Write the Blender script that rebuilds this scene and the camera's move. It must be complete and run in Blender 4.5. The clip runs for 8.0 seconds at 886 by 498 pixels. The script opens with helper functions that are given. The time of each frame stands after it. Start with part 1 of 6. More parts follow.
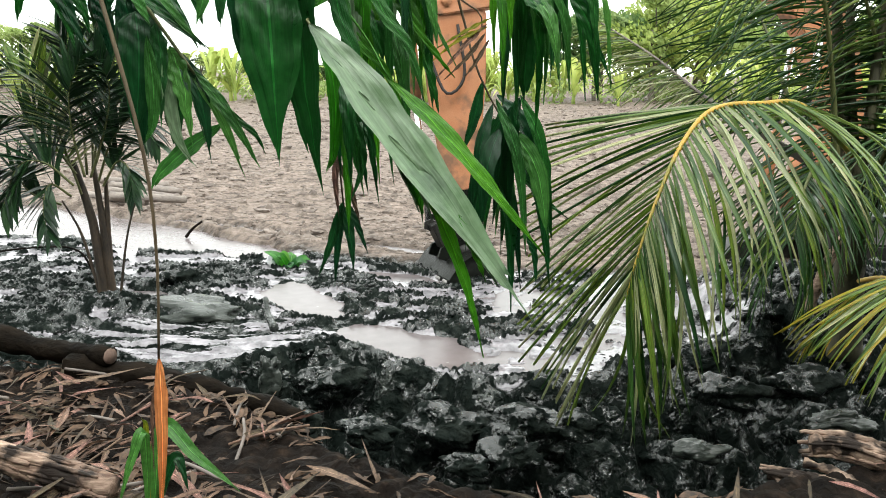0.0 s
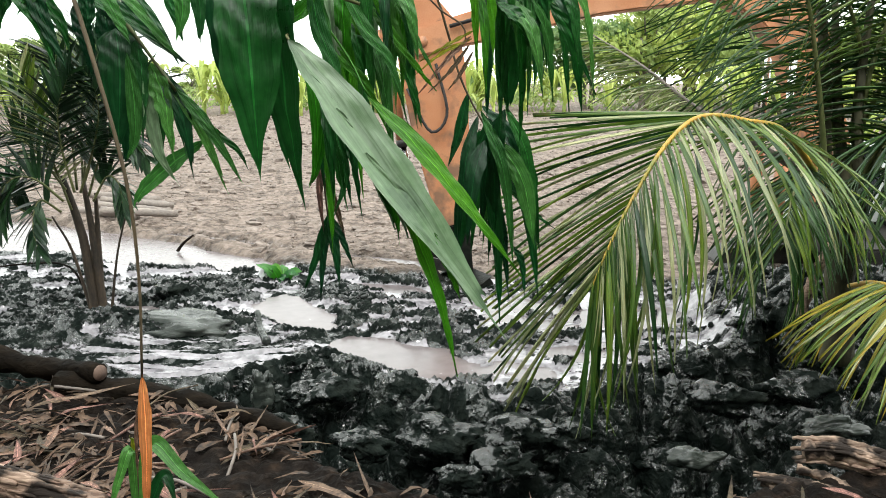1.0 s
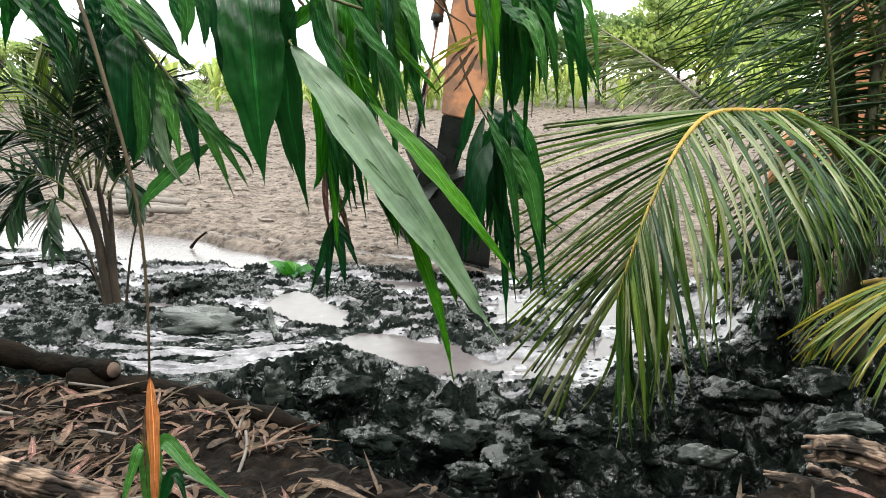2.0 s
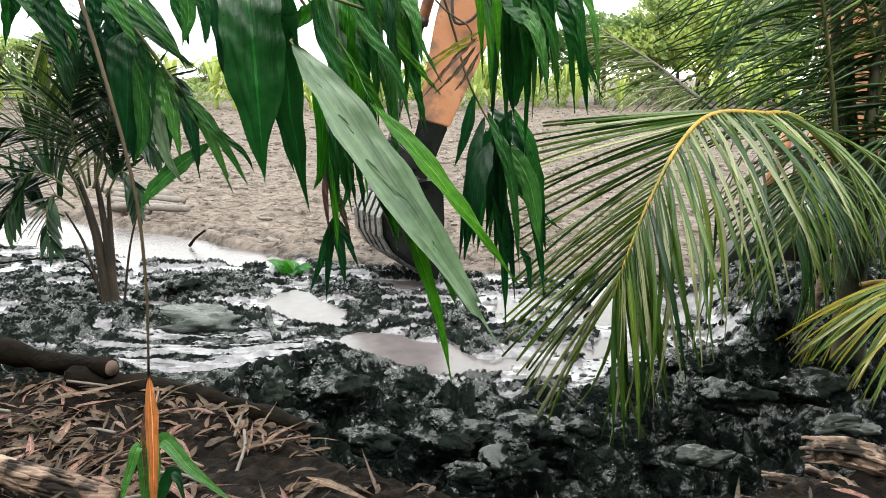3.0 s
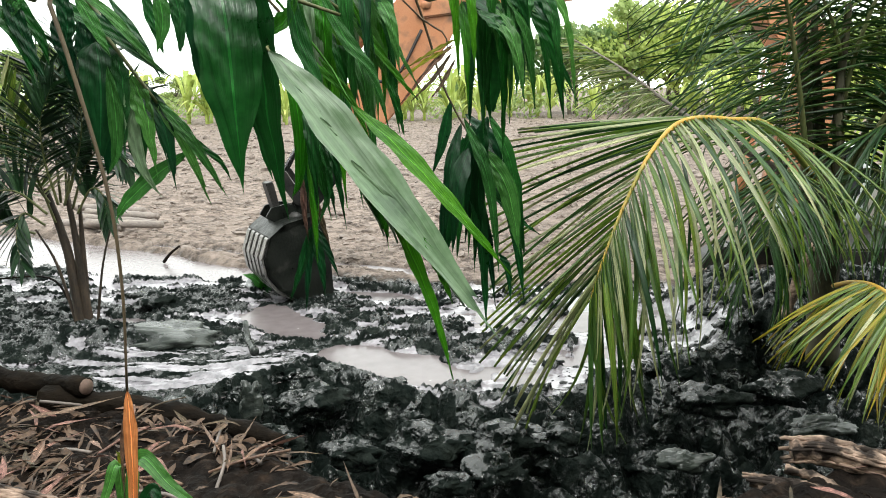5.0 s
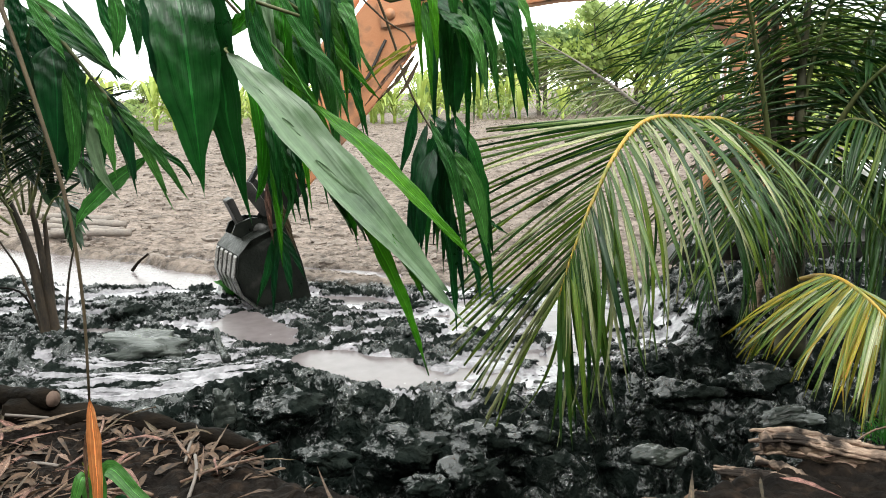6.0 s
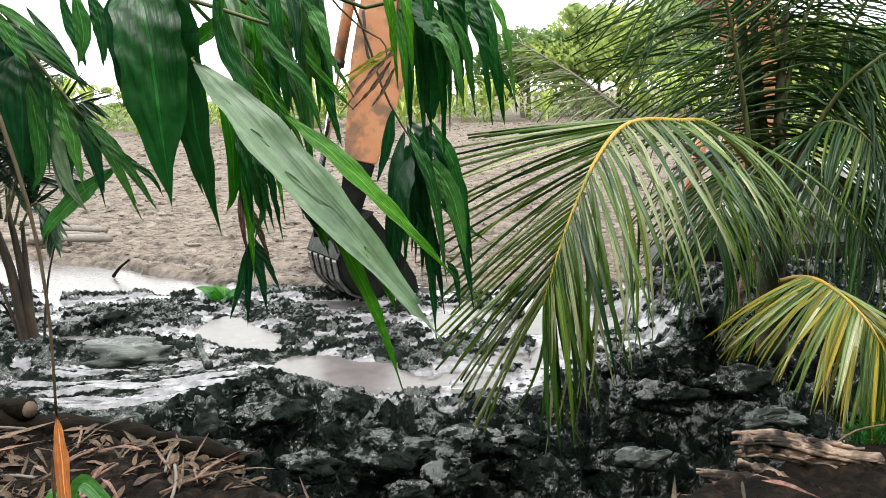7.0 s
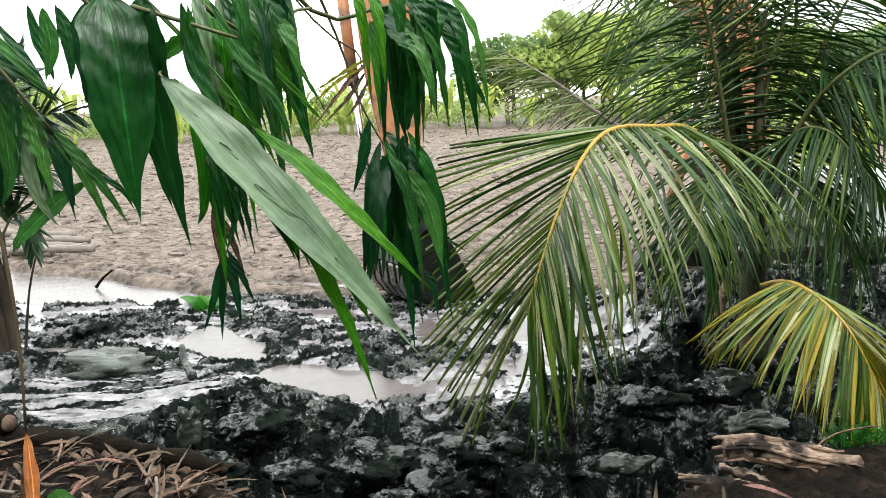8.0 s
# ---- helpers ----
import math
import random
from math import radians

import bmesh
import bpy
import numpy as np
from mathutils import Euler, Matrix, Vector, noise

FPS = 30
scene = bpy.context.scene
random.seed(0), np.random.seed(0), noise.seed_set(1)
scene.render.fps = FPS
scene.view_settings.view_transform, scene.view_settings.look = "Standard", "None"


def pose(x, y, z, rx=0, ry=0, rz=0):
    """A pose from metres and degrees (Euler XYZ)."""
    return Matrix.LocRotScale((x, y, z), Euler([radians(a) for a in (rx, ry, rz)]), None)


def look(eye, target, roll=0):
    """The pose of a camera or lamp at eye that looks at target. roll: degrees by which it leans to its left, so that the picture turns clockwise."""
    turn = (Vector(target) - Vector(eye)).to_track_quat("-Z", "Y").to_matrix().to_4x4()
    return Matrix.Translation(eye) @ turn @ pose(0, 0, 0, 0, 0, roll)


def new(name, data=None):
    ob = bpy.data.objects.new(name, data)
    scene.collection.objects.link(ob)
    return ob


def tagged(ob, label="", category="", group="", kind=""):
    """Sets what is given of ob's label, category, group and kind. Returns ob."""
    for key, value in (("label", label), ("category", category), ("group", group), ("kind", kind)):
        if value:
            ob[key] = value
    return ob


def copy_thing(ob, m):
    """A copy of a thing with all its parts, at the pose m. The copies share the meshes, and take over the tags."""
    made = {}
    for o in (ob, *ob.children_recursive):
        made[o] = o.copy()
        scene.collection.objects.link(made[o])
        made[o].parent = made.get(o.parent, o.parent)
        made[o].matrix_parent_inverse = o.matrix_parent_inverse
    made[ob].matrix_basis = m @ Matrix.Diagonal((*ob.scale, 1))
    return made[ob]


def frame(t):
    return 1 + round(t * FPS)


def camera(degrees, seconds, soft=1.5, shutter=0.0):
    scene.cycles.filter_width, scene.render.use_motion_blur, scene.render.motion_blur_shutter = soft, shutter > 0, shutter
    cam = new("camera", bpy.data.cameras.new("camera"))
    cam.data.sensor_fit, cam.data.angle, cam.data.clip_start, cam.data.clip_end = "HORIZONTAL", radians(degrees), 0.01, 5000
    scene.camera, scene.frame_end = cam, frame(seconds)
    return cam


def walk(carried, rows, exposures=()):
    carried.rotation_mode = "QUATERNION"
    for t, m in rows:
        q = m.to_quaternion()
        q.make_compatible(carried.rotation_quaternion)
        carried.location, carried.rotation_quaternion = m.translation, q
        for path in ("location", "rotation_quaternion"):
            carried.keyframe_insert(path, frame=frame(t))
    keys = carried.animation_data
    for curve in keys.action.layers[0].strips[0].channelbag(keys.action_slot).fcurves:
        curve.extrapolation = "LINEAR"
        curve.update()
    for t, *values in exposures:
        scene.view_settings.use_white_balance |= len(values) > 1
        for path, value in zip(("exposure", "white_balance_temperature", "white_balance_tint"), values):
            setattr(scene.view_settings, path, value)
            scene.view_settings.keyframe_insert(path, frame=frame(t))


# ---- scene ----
cam = camera(61.4, 8.0, 0.9)
PATH = [
    (0.0, -0.033, 0.0, 1.578, 76.644, -0.681, -0.015),
    (0.5, -0.031, 0.011, 1.578, 76.938, -0.292, -0.756),
    (1.0, -0.014, 0.006, 1.584, 77.41, -0.0, -0.675),
    (2.5, 0.005, 0.0, 1.602, 76.971, 0.292, 0.491),
    (3.0, 0.001, 0.002, 1.601, 77.027, 0.0, 0.206),
    (3.5, -0.001, 0.003, 1.599, 77.207, -0.0, -0.0),
    (4.0, -0.003, 0.001, 1.599, 77.145, 0.097, 0.183),
    (4.5, -0.01, 0.002, 1.594, 77.583, 0.293, -0.622),
    (6.0, 0.008, 0.003, 1.583, 78.046, 1.467, -4.033),
    (6.5, 0.016, 0.032, 1.591, 78.165, 1.468, -4.908),
    (7.0, 0.03, 0.023, 1.594, 78.197, 1.664, -5.24),
    (7.5, 0.051, 0.002, 1.599, 78.251, 1.664, -6.622),
    (8.0, 0.06, 0.016, 1.602, 78.686, 1.961, -6.306),
]
walk(cam, [(t, pose(*v)) for t, *v in PATH])

# ---- light: bright overcast sky, very soft sun ----
scene.view_settings.exposure = 0.28
world = bpy.data.worlds.new("overcast")
scene.world = world
world.use_nodes = True
wn, wl = world.node_tree.nodes, world.node_tree.links
sky = wn.new("ShaderNodeTexSky")
sky.sky_type, sky.sun_disc, sky.sun_elevation, sky.sun_rotation = "NISHITA", False, radians(58), radians(200)
soft_sky = wn.new("ShaderNodeMix")
soft_sky.data_type = "RGBA"
soft_sky.inputs["Factor"].default_value = 0.93
wl.new(sky.outputs["Color"], soft_sky.inputs["A"])
soft_sky.inputs["B"].default_value = (9.75, 10.2, 9.75, 1)
wl.new(soft_sky.outputs["Result"], wn["Background"].inputs["Color"])
wn["Background"].inputs["Strength"].default_value = 0.25
sun = new("sun", bpy.data.lights.new("sun", "SUN"))
sun.data.energy, sun.data.angle, sun.data.color = 1.5, radians(14), (1.0, 0.98, 0.94)
sun.matrix_world = look((3, -4, 12), (0, 3, 0))

# ---- materials ----


def material(name, a, b, scale=8.0, rough=0.6, rough2=None, bump=0.0, fine=60.0, metal=0.0, spec=0.5, through_light=0.0, stretch=(1, 1, 1), each=0.0, dirt=None, dirt_scale=2.0, dirt_amount=0.5):
    """Two colours mixed by noise at two scales, roughness by the same noise, fine relief, optional light passing through and dirt patches."""
    m = bpy.data.materials.new(name)
    m.use_nodes = True
    n, l = m.node_tree.nodes, m.node_tree.links
    bs = n["Principled BSDF"]
    co = n.new("ShaderNodeTexCoord")
    mp = n.new("ShaderNodeMapping")
    mp.inputs["Scale"].default_value = stretch
    l.new(co.outputs["Object"], mp.inputs["Vector"])
    big, small = n.new("ShaderNodeTexNoise"), n.new("ShaderNodeTexNoise")
    for node, s, d in ((big, scale, 6), (small, fine, 4)):
        node.inputs["Scale"].default_value, node.inputs["Detail"].default_value = s, d
        l.new(mp.outputs["Vector"], node.inputs["Vector"])
    mixn = n.new("ShaderNodeMix")
    mixn.inputs["Factor"].default_value = 0.4
    l.new(big.outputs["Fac"], mixn.inputs["A"])
    l.new(small.outputs["Fac"], mixn.inputs["B"])
    ramp = n.new("ShaderNodeValToRGB")
    ramp.color_ramp.elements[0].position, ramp.color_ramp.elements[1].position = 0.36, 0.64
    ramp.color_ramp.elements[0].color, ramp.color_ramp.elements[1].color = (*a, 1), (*b, 1)
    l.new(mixn.outputs["Result"], ramp.inputs["Fac"])
    colour = ramp.outputs["Color"]
    if dirt:
        dn = n.new("ShaderNodeTexNoise")
        dn.inputs["Scale"].default_value, dn.inputs["Detail"].default_value = dirt_scale, 8
        l.new(co.outputs["Object"], dn.inputs["Vector"])
        dr = n.new("ShaderNodeMapRange")
        dr.inputs["From Min"].default_value, dr.inputs["From Max"].default_value = 0.62 - 0.3 * dirt_amount, 0.75 - 0.3 * dirt_amount
        l.new(dn.outputs["Fac"], dr.inputs["Value"])
        dm = n.new("ShaderNodeMix")
        dm.data_type = "RGBA"
        dm.inputs["B"].default_value = (*dirt, 1)
        l.new(dr.outputs["Result"], dm.inputs["Factor"])
        l.new(colour, dm.inputs["A"])
        colour = dm.outputs["Result"]
    if each:
        info = n.new("ShaderNodeObjectInfo")
        hsv = n.new("ShaderNodeHueSaturation")
        va = n.new("ShaderNodeMapRange")
        va.inputs["To Min"].default_value, va.inputs["To Max"].default_value = 1 - each, 1 + each
        l.new(info.outputs["Random"], va.inputs["Value"])
        hu = n.new("ShaderNodeMapRange")
        hu.inputs["To Min"].default_value, hu.inputs["To Max"].default_value = 0.5 + each * 0.04, 0.5 - each * 0.06
        l.new(info.outputs["Random"], hu.inputs["Value"])
        l.new(va.outputs["Result"], hsv.inputs["Value"])
        l.new(hu.outputs["Result"], hsv.inputs["Hue"])
        l.new(colour, hsv.inputs["Color"])
        colour = hsv.outputs["Color"]
    l.new(colour, bs.inputs["Base Color"])
    rr = n.new("ShaderNodeMapRange")
    rr.inputs["From Min"].default_value, rr.inputs["From Max"].default_value = 0.35, 0.65
    rr.inputs["To Min"].default_value, rr.inputs["To Max"].default_value = rough, rough if rough2 is None else rough2
    l.new(mixn.outputs["Result"], rr.inputs["Value"])
    l.new(rr.outputs["Result"], bs.inputs["Roughness"])
    bs.inputs["Metallic"].default_value, bs.inputs["Specular IOR Level"].default_value = metal, spec
    if bump:
        bp = n.new("ShaderNodeBump")
        bp.inputs["Strength"].default_value, bp.inputs["Distance"].default_value = 1.0, bump
        l.new(mixn.outputs["Result"], bp.inputs["Height"])
        l.new(bp.outputs["Normal"], bs.inputs["Normal"])
    if through_light:
        tr = n.new("ShaderNodeBsdfTranslucent")
        l.new(colour, tr.inputs["Color"])
        mx = n.new("ShaderNodeMixShader")
        mx.inputs["Fac"].default_value = through_light
        l.new(bs.outputs["BSDF"], mx.inputs[1])
        l.new(tr.outputs["BSDF"], mx.inputs[2])
        l.new(mx.outputs["Shader"], n["Material Output"].inputs["Surface"])
    return m


def leaf_material(name, a, b, rough, each, through_light=0.3, dirt=None, dirt_amount=0.3, pleats=16.0, spec=0.5, rib=1.6):
    """Leaf surface: colour by noise, pale midrib, pleats along the blade (its UV: across, along)."""
    m = material(name, a, b, 5.0, rough, rough + 0.18, 0.0, 60, 0.0, spec, through_light, (1, 1, 1), each, dirt, 9.0, dirt_amount)
    n, l = m.node_tree.nodes, m.node_tree.links
    uv = n.new("ShaderNodeTexCoord")
    mp = n.new("ShaderNodeMapping")
    mp.inputs["Scale"].default_value = (pleats, 1.2, 1)
    l.new(uv.outputs["UV"], mp.inputs["Vector"])
    lines = n.new("ShaderNodeTexNoise")
    lines.inputs["Scale"].default_value, lines.inputs["Detail"].default_value = 1.0, 3
    l.new(mp.outputs["Vector"], lines.inputs["Vector"])
    bp = n.new("ShaderNodeBump")
    bp.inputs["Strength"].default_value, bp.inputs["Distance"].default_value = 0.7, 0.004
    l.new(lines.outputs["Fac"], bp.inputs["Height"])
    sx = n.new("ShaderNodeSeparateXYZ")
    l.new(uv.outputs["UV"], sx.inputs["Vector"])
    mid = n.new("ShaderNodeMath")
    mid.operation = "COMPARE"
    mid.inputs[1].default_value, mid.inputs[2].default_value = 0.5, 0.022
    l.new(sx.outputs["X"], mid.inputs[0])
    bs = n["Principled BSDF"]
    old = bs.inputs["Base Color"].links[0].from_socket
    tone = n.new("ShaderNodeMapRange")
    tone.inputs["From Min"].default_value, tone.inputs["From Max"].default_value = 0.35, 0.65
    tone.inputs["To Min"].default_value, tone.inputs["To Max"].default_value = 0.72, 1.25
    l.new(lines.outputs["Fac"], tone.inputs["Value"])
    ad = n.new("ShaderNodeMath")
    ad.operation = "MULTIPLY_ADD"
    ad.inputs[1].default_value = rib
    l.new(mid.outputs[0], ad.inputs[0])
    l.new(tone.outputs["Result"], ad.inputs[2])
    hs = n.new("ShaderNodeHueSaturation")
    l.new(old, hs.inputs["Color"])
    l.new(ad.outputs[0], hs.inputs["Value"])
    for s in (bs.inputs["Base Color"], *(x.inputs["Color"] for x in n if x.bl_idname == "ShaderNodeBsdfTranslucent")):
        l.new(hs.outputs["Color"], s)
    l.new(bp.outputs["Normal"], bs.inputs["Normal"])
    return m


DARK_LEAF = leaf_material("dark_glossy_leaf", (0.003, 0.034, 0.009), (0.01, 0.085, 0.022), 0.27, 0.45, 0.22, rib=1.2, pleats=9.0)
# whitish base colour: the sky's sheen on the blade is painted in
SHEEN_LEAF = leaf_material("leaf_painted_sheen", (0.12, 0.21, 0.1), (0.21, 0.31, 0.18), 0.28, 0.08, 0.2, (0.05, 0.1, 0.045), 0.16, 6, 0.6, 0.25)
FRESH_LEAF = leaf_material("fresh_green_leaf", (0.02, 0.15, 0.004), (0.06, 0.28, 0.012), 0.36, 0.3, 0.35, rib=0.8)
MID_LEAF = leaf_material("mid_green_leaf", (0.012, 0.09, 0.014), (0.045, 0.21, 0.04), 0.28, 0.5, rib=1.0)
COCO_LEAF = leaf_material("coconut_leaflet", (0.032, 0.098, 0.008), (0.13, 0.215, 0.032), 0.27, 0.5, 0.25, (0.25, 0.2, 0.04), 0.06, 6, 0.6, 0.8)
# darker copy of the coconut leaflet, with shade put into its colour
COCO_SHADE = leaf_material("coconut_leaflet_painted_shade", (0.009, 0.044, 0.008), (0.034, 0.1, 0.02), 0.3, 0.5, 0.25, None, 0.1, 6, 0.5, 0.6)
# pale copy for leaflets that catch the sky, sheen painted as base colour
COCO_SHEEN = leaf_material("coconut_leaflet_painted_sheen", (0.2, 0.245, 0.105), (0.4, 0.425, 0.24), 0.3, 0.45, 0.25, (0.33, 0.25, 0.07), 0.1, 6, 0.7, 0.8)
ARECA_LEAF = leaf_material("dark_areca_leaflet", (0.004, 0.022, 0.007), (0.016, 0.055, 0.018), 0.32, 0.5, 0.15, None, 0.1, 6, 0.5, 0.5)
COCO_GOLD = leaf_material("yellowing_coconut_leaflet", (0.15, 0.21, 0.008), (0.4, 0.34, 0.02), 0.4, 0.35, 0.3, (0.45, 0.2, 0.04), 0.24, 6, rib=0.6)
DRY_LEAF = leaf_material("dry_tan_leaf", (0.045, 0.027, 0.016), (0.3, 0.2, 0.125), 0.6, 0.75, 0.1, (0.05, 0.033, 0.022), 0.3)
ORANGE_LEAF = leaf_material("dry_orange_leaf", (0.52, 0.17, 0.045), (0.75, 0.31, 0.11), 0.5, 0.05, 0.25, (0.4, 0.12, 0.03), 0.25)
RACHIS = material("yellow_rachis", (0.42, 0.23, 0.02), (0.5, 0.32, 0.05), 6, 0.42, 0.5, 0.001, 80, dirt=(0.2, 0.22, 0.04), dirt_scale=4, dirt_amount=0.3)
GREEN_STEM = material("green_stem", (0.06, 0.08, 0.02), (0.15, 0.15, 0.06), 6, 0.5, 0.6, 0.002, 60, stretch=(1, 1, 0.2))
BROWN_STEM = material("brown_stem", (0.05, 0.035, 0.02), (0.14, 0.1, 0.055), 10, 0.6, 0.75, 0.002, 90, stretch=(1, 1, 0.15))
ARECA_STEM = material("dark_ringed_palm_stem", (0.012, 0.009, 0.006), (0.07, 0.048, 0.03), 8, 0.6, 0.8, 0.004, 70, stretch=(1, 1, 0.3))
PALM_BARK = material("palm_bark", (0.025, 0.022, 0.014), (0.085, 0.08, 0.04), 7, 0.75, 0.85, 0.008, 50, stretch=(1, 1, 0.4))
DEAD_WOOD = material("broken_dead_wood", (0.12, 0.07, 0.05), (0.52, 0.38, 0.29), 5, 0.7, 0.85, 0.012, 50, 0, 0.25, stretch=(0.15, 1.6, 1.6), dirt=(0.02, 0.014, 0.011), dirt_scale=7, dirt_amount=0.5)
MUDDY_LOG = material("mud_caked_log", (0.002, 0.0018, 0.0015), (0.016, 0.012, 0.0085), 5, 0.6, 0.95, 0.05, 24, 0, 0.05, stretch=(0.6, 1, 1))
CUT_WOOD = material("cut_wood", (0.09, 0.055, 0.042), (0.17, 0.11, 0.085), 12, 0.7, 0.8, 0.002, 90)
GREY_LOG = material("grey_muddy_pole", (0.12, 0.1, 0.09), (0.26, 0.22, 0.19), 5, 0.6, 0.8, 0.006, 40, stretch=(0.3, 1, 1))
ORANGE_PAINT = material("sun_faded_orange_paint", (0.48, 0.19, 0.085), (0.58, 0.27, 0.14), 3, 0.42, 0.6, 0.0008, 90, dirt=(0.24, 0.13, 0.08), dirt_scale=3.5, dirt_amount=0.35)
DARK_STEEL = material("black_greased_steel", (0.012, 0.012, 0.012), (0.05, 0.047, 0.043), 6, 0.38, 0.6, 0.003, 50, 0.5)
BUCKET_STEEL = material("mud_smeared_steel", (0.003, 0.004, 0.003), (0.012, 0.014, 0.011), 5, 0.25, 0.6, 0.012, 30, 0.2, 0.3, dirt=(0.03, 0.03, 0.026), dirt_scale=4, dirt_amount=0.1)
CHROME = material("chrome_rod", (0.5, 0.5, 0.5), (0.62, 0.62, 0.62), 5, 0.15, 0.25, 0, 50, 1.0)
RUBBER = material("hose_rubber", (0.012, 0.011, 0.01), (0.03, 0.026, 0.024), 8, 0.5, 0.7, 0.001)
WORN_STEEL = material("wet_rubbed_steel", (0.05, 0.05, 0.047), (0.26, 0.25, 0.235), 9, 0.22, 0.4, 0.002, 60, 0.5)
GLASS_DARK = material("tinted_cab_glass", (0.02, 0.025, 0.03), (0.03, 0.035, 0.04), 2, 0.05, 0.1)
FADED_MARK = material("faded_grey_lettering", (0.35, 0.24, 0.2), (0.42, 0.3, 0.26), 20, 0.5, 0.6)
MUD_LUMP = material("wet_mud_lump", (0.002, 0.0035, 0.003), (0.011, 0.014, 0.012), 9, 0.07, 0.7, 0.04, 28, 0, 0.4)
GREY_CLAY = material("smooth_wet_clay", (0.01, 0.014, 0.012), (0.05, 0.058, 0.05), 6, 0.12, 0.4, 0.03, 14, 0, 0.4, stretch=(0.3, 1.6, 1.6))
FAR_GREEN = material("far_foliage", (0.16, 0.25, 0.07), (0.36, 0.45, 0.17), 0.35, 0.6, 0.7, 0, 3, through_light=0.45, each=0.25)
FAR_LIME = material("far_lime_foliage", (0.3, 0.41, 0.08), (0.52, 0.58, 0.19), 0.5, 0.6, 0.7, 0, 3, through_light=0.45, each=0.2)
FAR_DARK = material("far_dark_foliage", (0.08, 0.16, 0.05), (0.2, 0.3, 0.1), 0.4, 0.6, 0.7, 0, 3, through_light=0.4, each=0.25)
FAR_TRUNK = material("far_bark", (0.08, 0.065, 0.05), (0.16, 0.14, 0.11), 2, 0.8, 0.9)
WHITE_SCRAP = material("white_plastic", (0.6, 0.6, 0.62), (0.75, 0.75, 0.76), 9, 0.4, 0.6, 0.01, 30)
PALE_WALL = material("pale_painted_wall", (0.55, 0.6, 0.58), (0.7, 0.74, 0.72), 1.5, 0.7, 0.8, 0.003, 30, dirt=(0.35, 0.36, 0.33), dirt_scale=1.2, dirt_amount=0.3)

# ground: dark wet mud, grey-brown worked field, brown litter soil on the near bank
GROUND = bpy.data.materials.new("mud_and_soil")
GROUND.use_nodes = True
gn, gl = GROUND.node_tree.nodes, GROUND.node_tree.links


def g_noise(scale, detail=8, rough=0.6):
    node = gn.new("ShaderNodeTexNoise")
    node.inputs["Scale"].default_value, node.inputs["Detail"].default_value, node.inputs["Roughness"].default_value = scale, detail, rough
    gl.new(g_co.outputs["Object"], node.inputs["Vector"])
    return node.outputs["Fac"]


def g_ramp(fac, stops):
    r = gn.new("ShaderNodeValToRGB")
    while len(r.color_ramp.elements) < len(stops):
        r.color_ramp.elements.new(0.5)
    for e, (p, c) in zip(r.color_ramp.elements, stops):
        e.position, e.color = p, (*c, 1)
    gl.new(fac, r.inputs["Fac"])
    return r.outputs["Color"]


def g_mix(f, a, b, kind="RGBA"):
    m = gn.new("ShaderNodeMix")
    m.data_type = kind
    gl.new(f, m.inputs["Factor"])
    for key, v in (("A", a), ("B", b)):
        if isinstance(v, float):
            m.inputs[key].default_value = v
        else:
            gl.new(v, m.inputs[key])
    return m.outputs["Result"]


g_co = gn.new("ShaderNodeTexCoord")
f_field, f_bank, f_silt = (gn.new("ShaderNodeAttribute") for _ in range(3))
f_field.attribute_name, f_bank.attribute_name, f_silt.attribute_name = "field", "bank", "silt"
edge_n = gn.new("ShaderNodeMath")
edge_n.operation = "MULTIPLY_ADD"
edge_n.inputs[1].default_value = 1.5
gl.new(g_noise(16.0, 6, 0.7), edge_n.inputs[0])
gl.new(f_silt.outputs["Fac"], edge_n.inputs[2])
silt_f = gn.new("ShaderNodeMapRange")
silt_f.inputs["From Min"].default_value, silt_f.inputs["From Max"].default_value = 1.18, 1.32
gl.new(edge_n.outputs[0], silt_f.inputs["Value"])
# wet silt colour, made paler to carry part of the sky's reflection
silt_sheen_c = g_ramp(g_noise(7.0), [(0.35, (0.13, 0.124, 0.134)), (0.65, (0.33, 0.31, 0.335))])
mud_c = g_ramp(g_noise(5.0), [(0.3, (0.002, 0.004, 0.003)), (0.52, (0.006, 0.0095, 0.008)), (0.74, (0.028, 0.034, 0.029))])
# field soil; its darkest speckles are painted shadows between clods
field_c = g_mix(g_noise(0.35, 4), g_ramp(g_noise(5.5, 10, 0.75), [(0.4, (0.024, 0.018, 0.015)), (0.47, (0.15, 0.115, 0.094)), (0.6, (0.36, 0.288, 0.245))]), g_ramp(g_noise(2.0, 10, 0.7), [(0.4, (0.06, 0.047, 0.039)), (0.6, (0.23, 0.186, 0.158))]))
bank_c = g_ramp(g_noise(9.0), [(0.35, (0.003, 0.002, 0.0015)), (0.55, (0.009, 0.006, 0.0042)), (0.7, (0.034, 0.022, 0.015))])
g_col = g_mix(f_bank.outputs["Fac"], g_mix(f_field.outputs["Fac"], g_mix(silt_f.outputs["Result"], mud_c, silt_sheen_c), field_c), bank_c)
g_bsdf = gn["Principled BSDF"]
gl.new(g_col, g_bsdf.inputs["Base Color"])
wet = gn.new("ShaderNodeMapRange")
wet.inputs["From Min"].default_value, wet.inputs["From Max"].default_value = 0.44, 0.53
wet.inputs["To Min"].default_value, wet.inputs["To Max"].default_value = 0.1, 0.7
gl.new(g_noise(6.0, 5), wet.inputs["Value"])
gl.new(g_mix(f_bank.outputs["Fac"], g_mix(f_field.outputs["Fac"], g_mix(silt_f.outputs["Result"], wet.outputs["Result"], 0.1, "FLOAT"), 0.75, "FLOAT"), 0.8, "FLOAT"), g_bsdf.inputs["Roughness"])
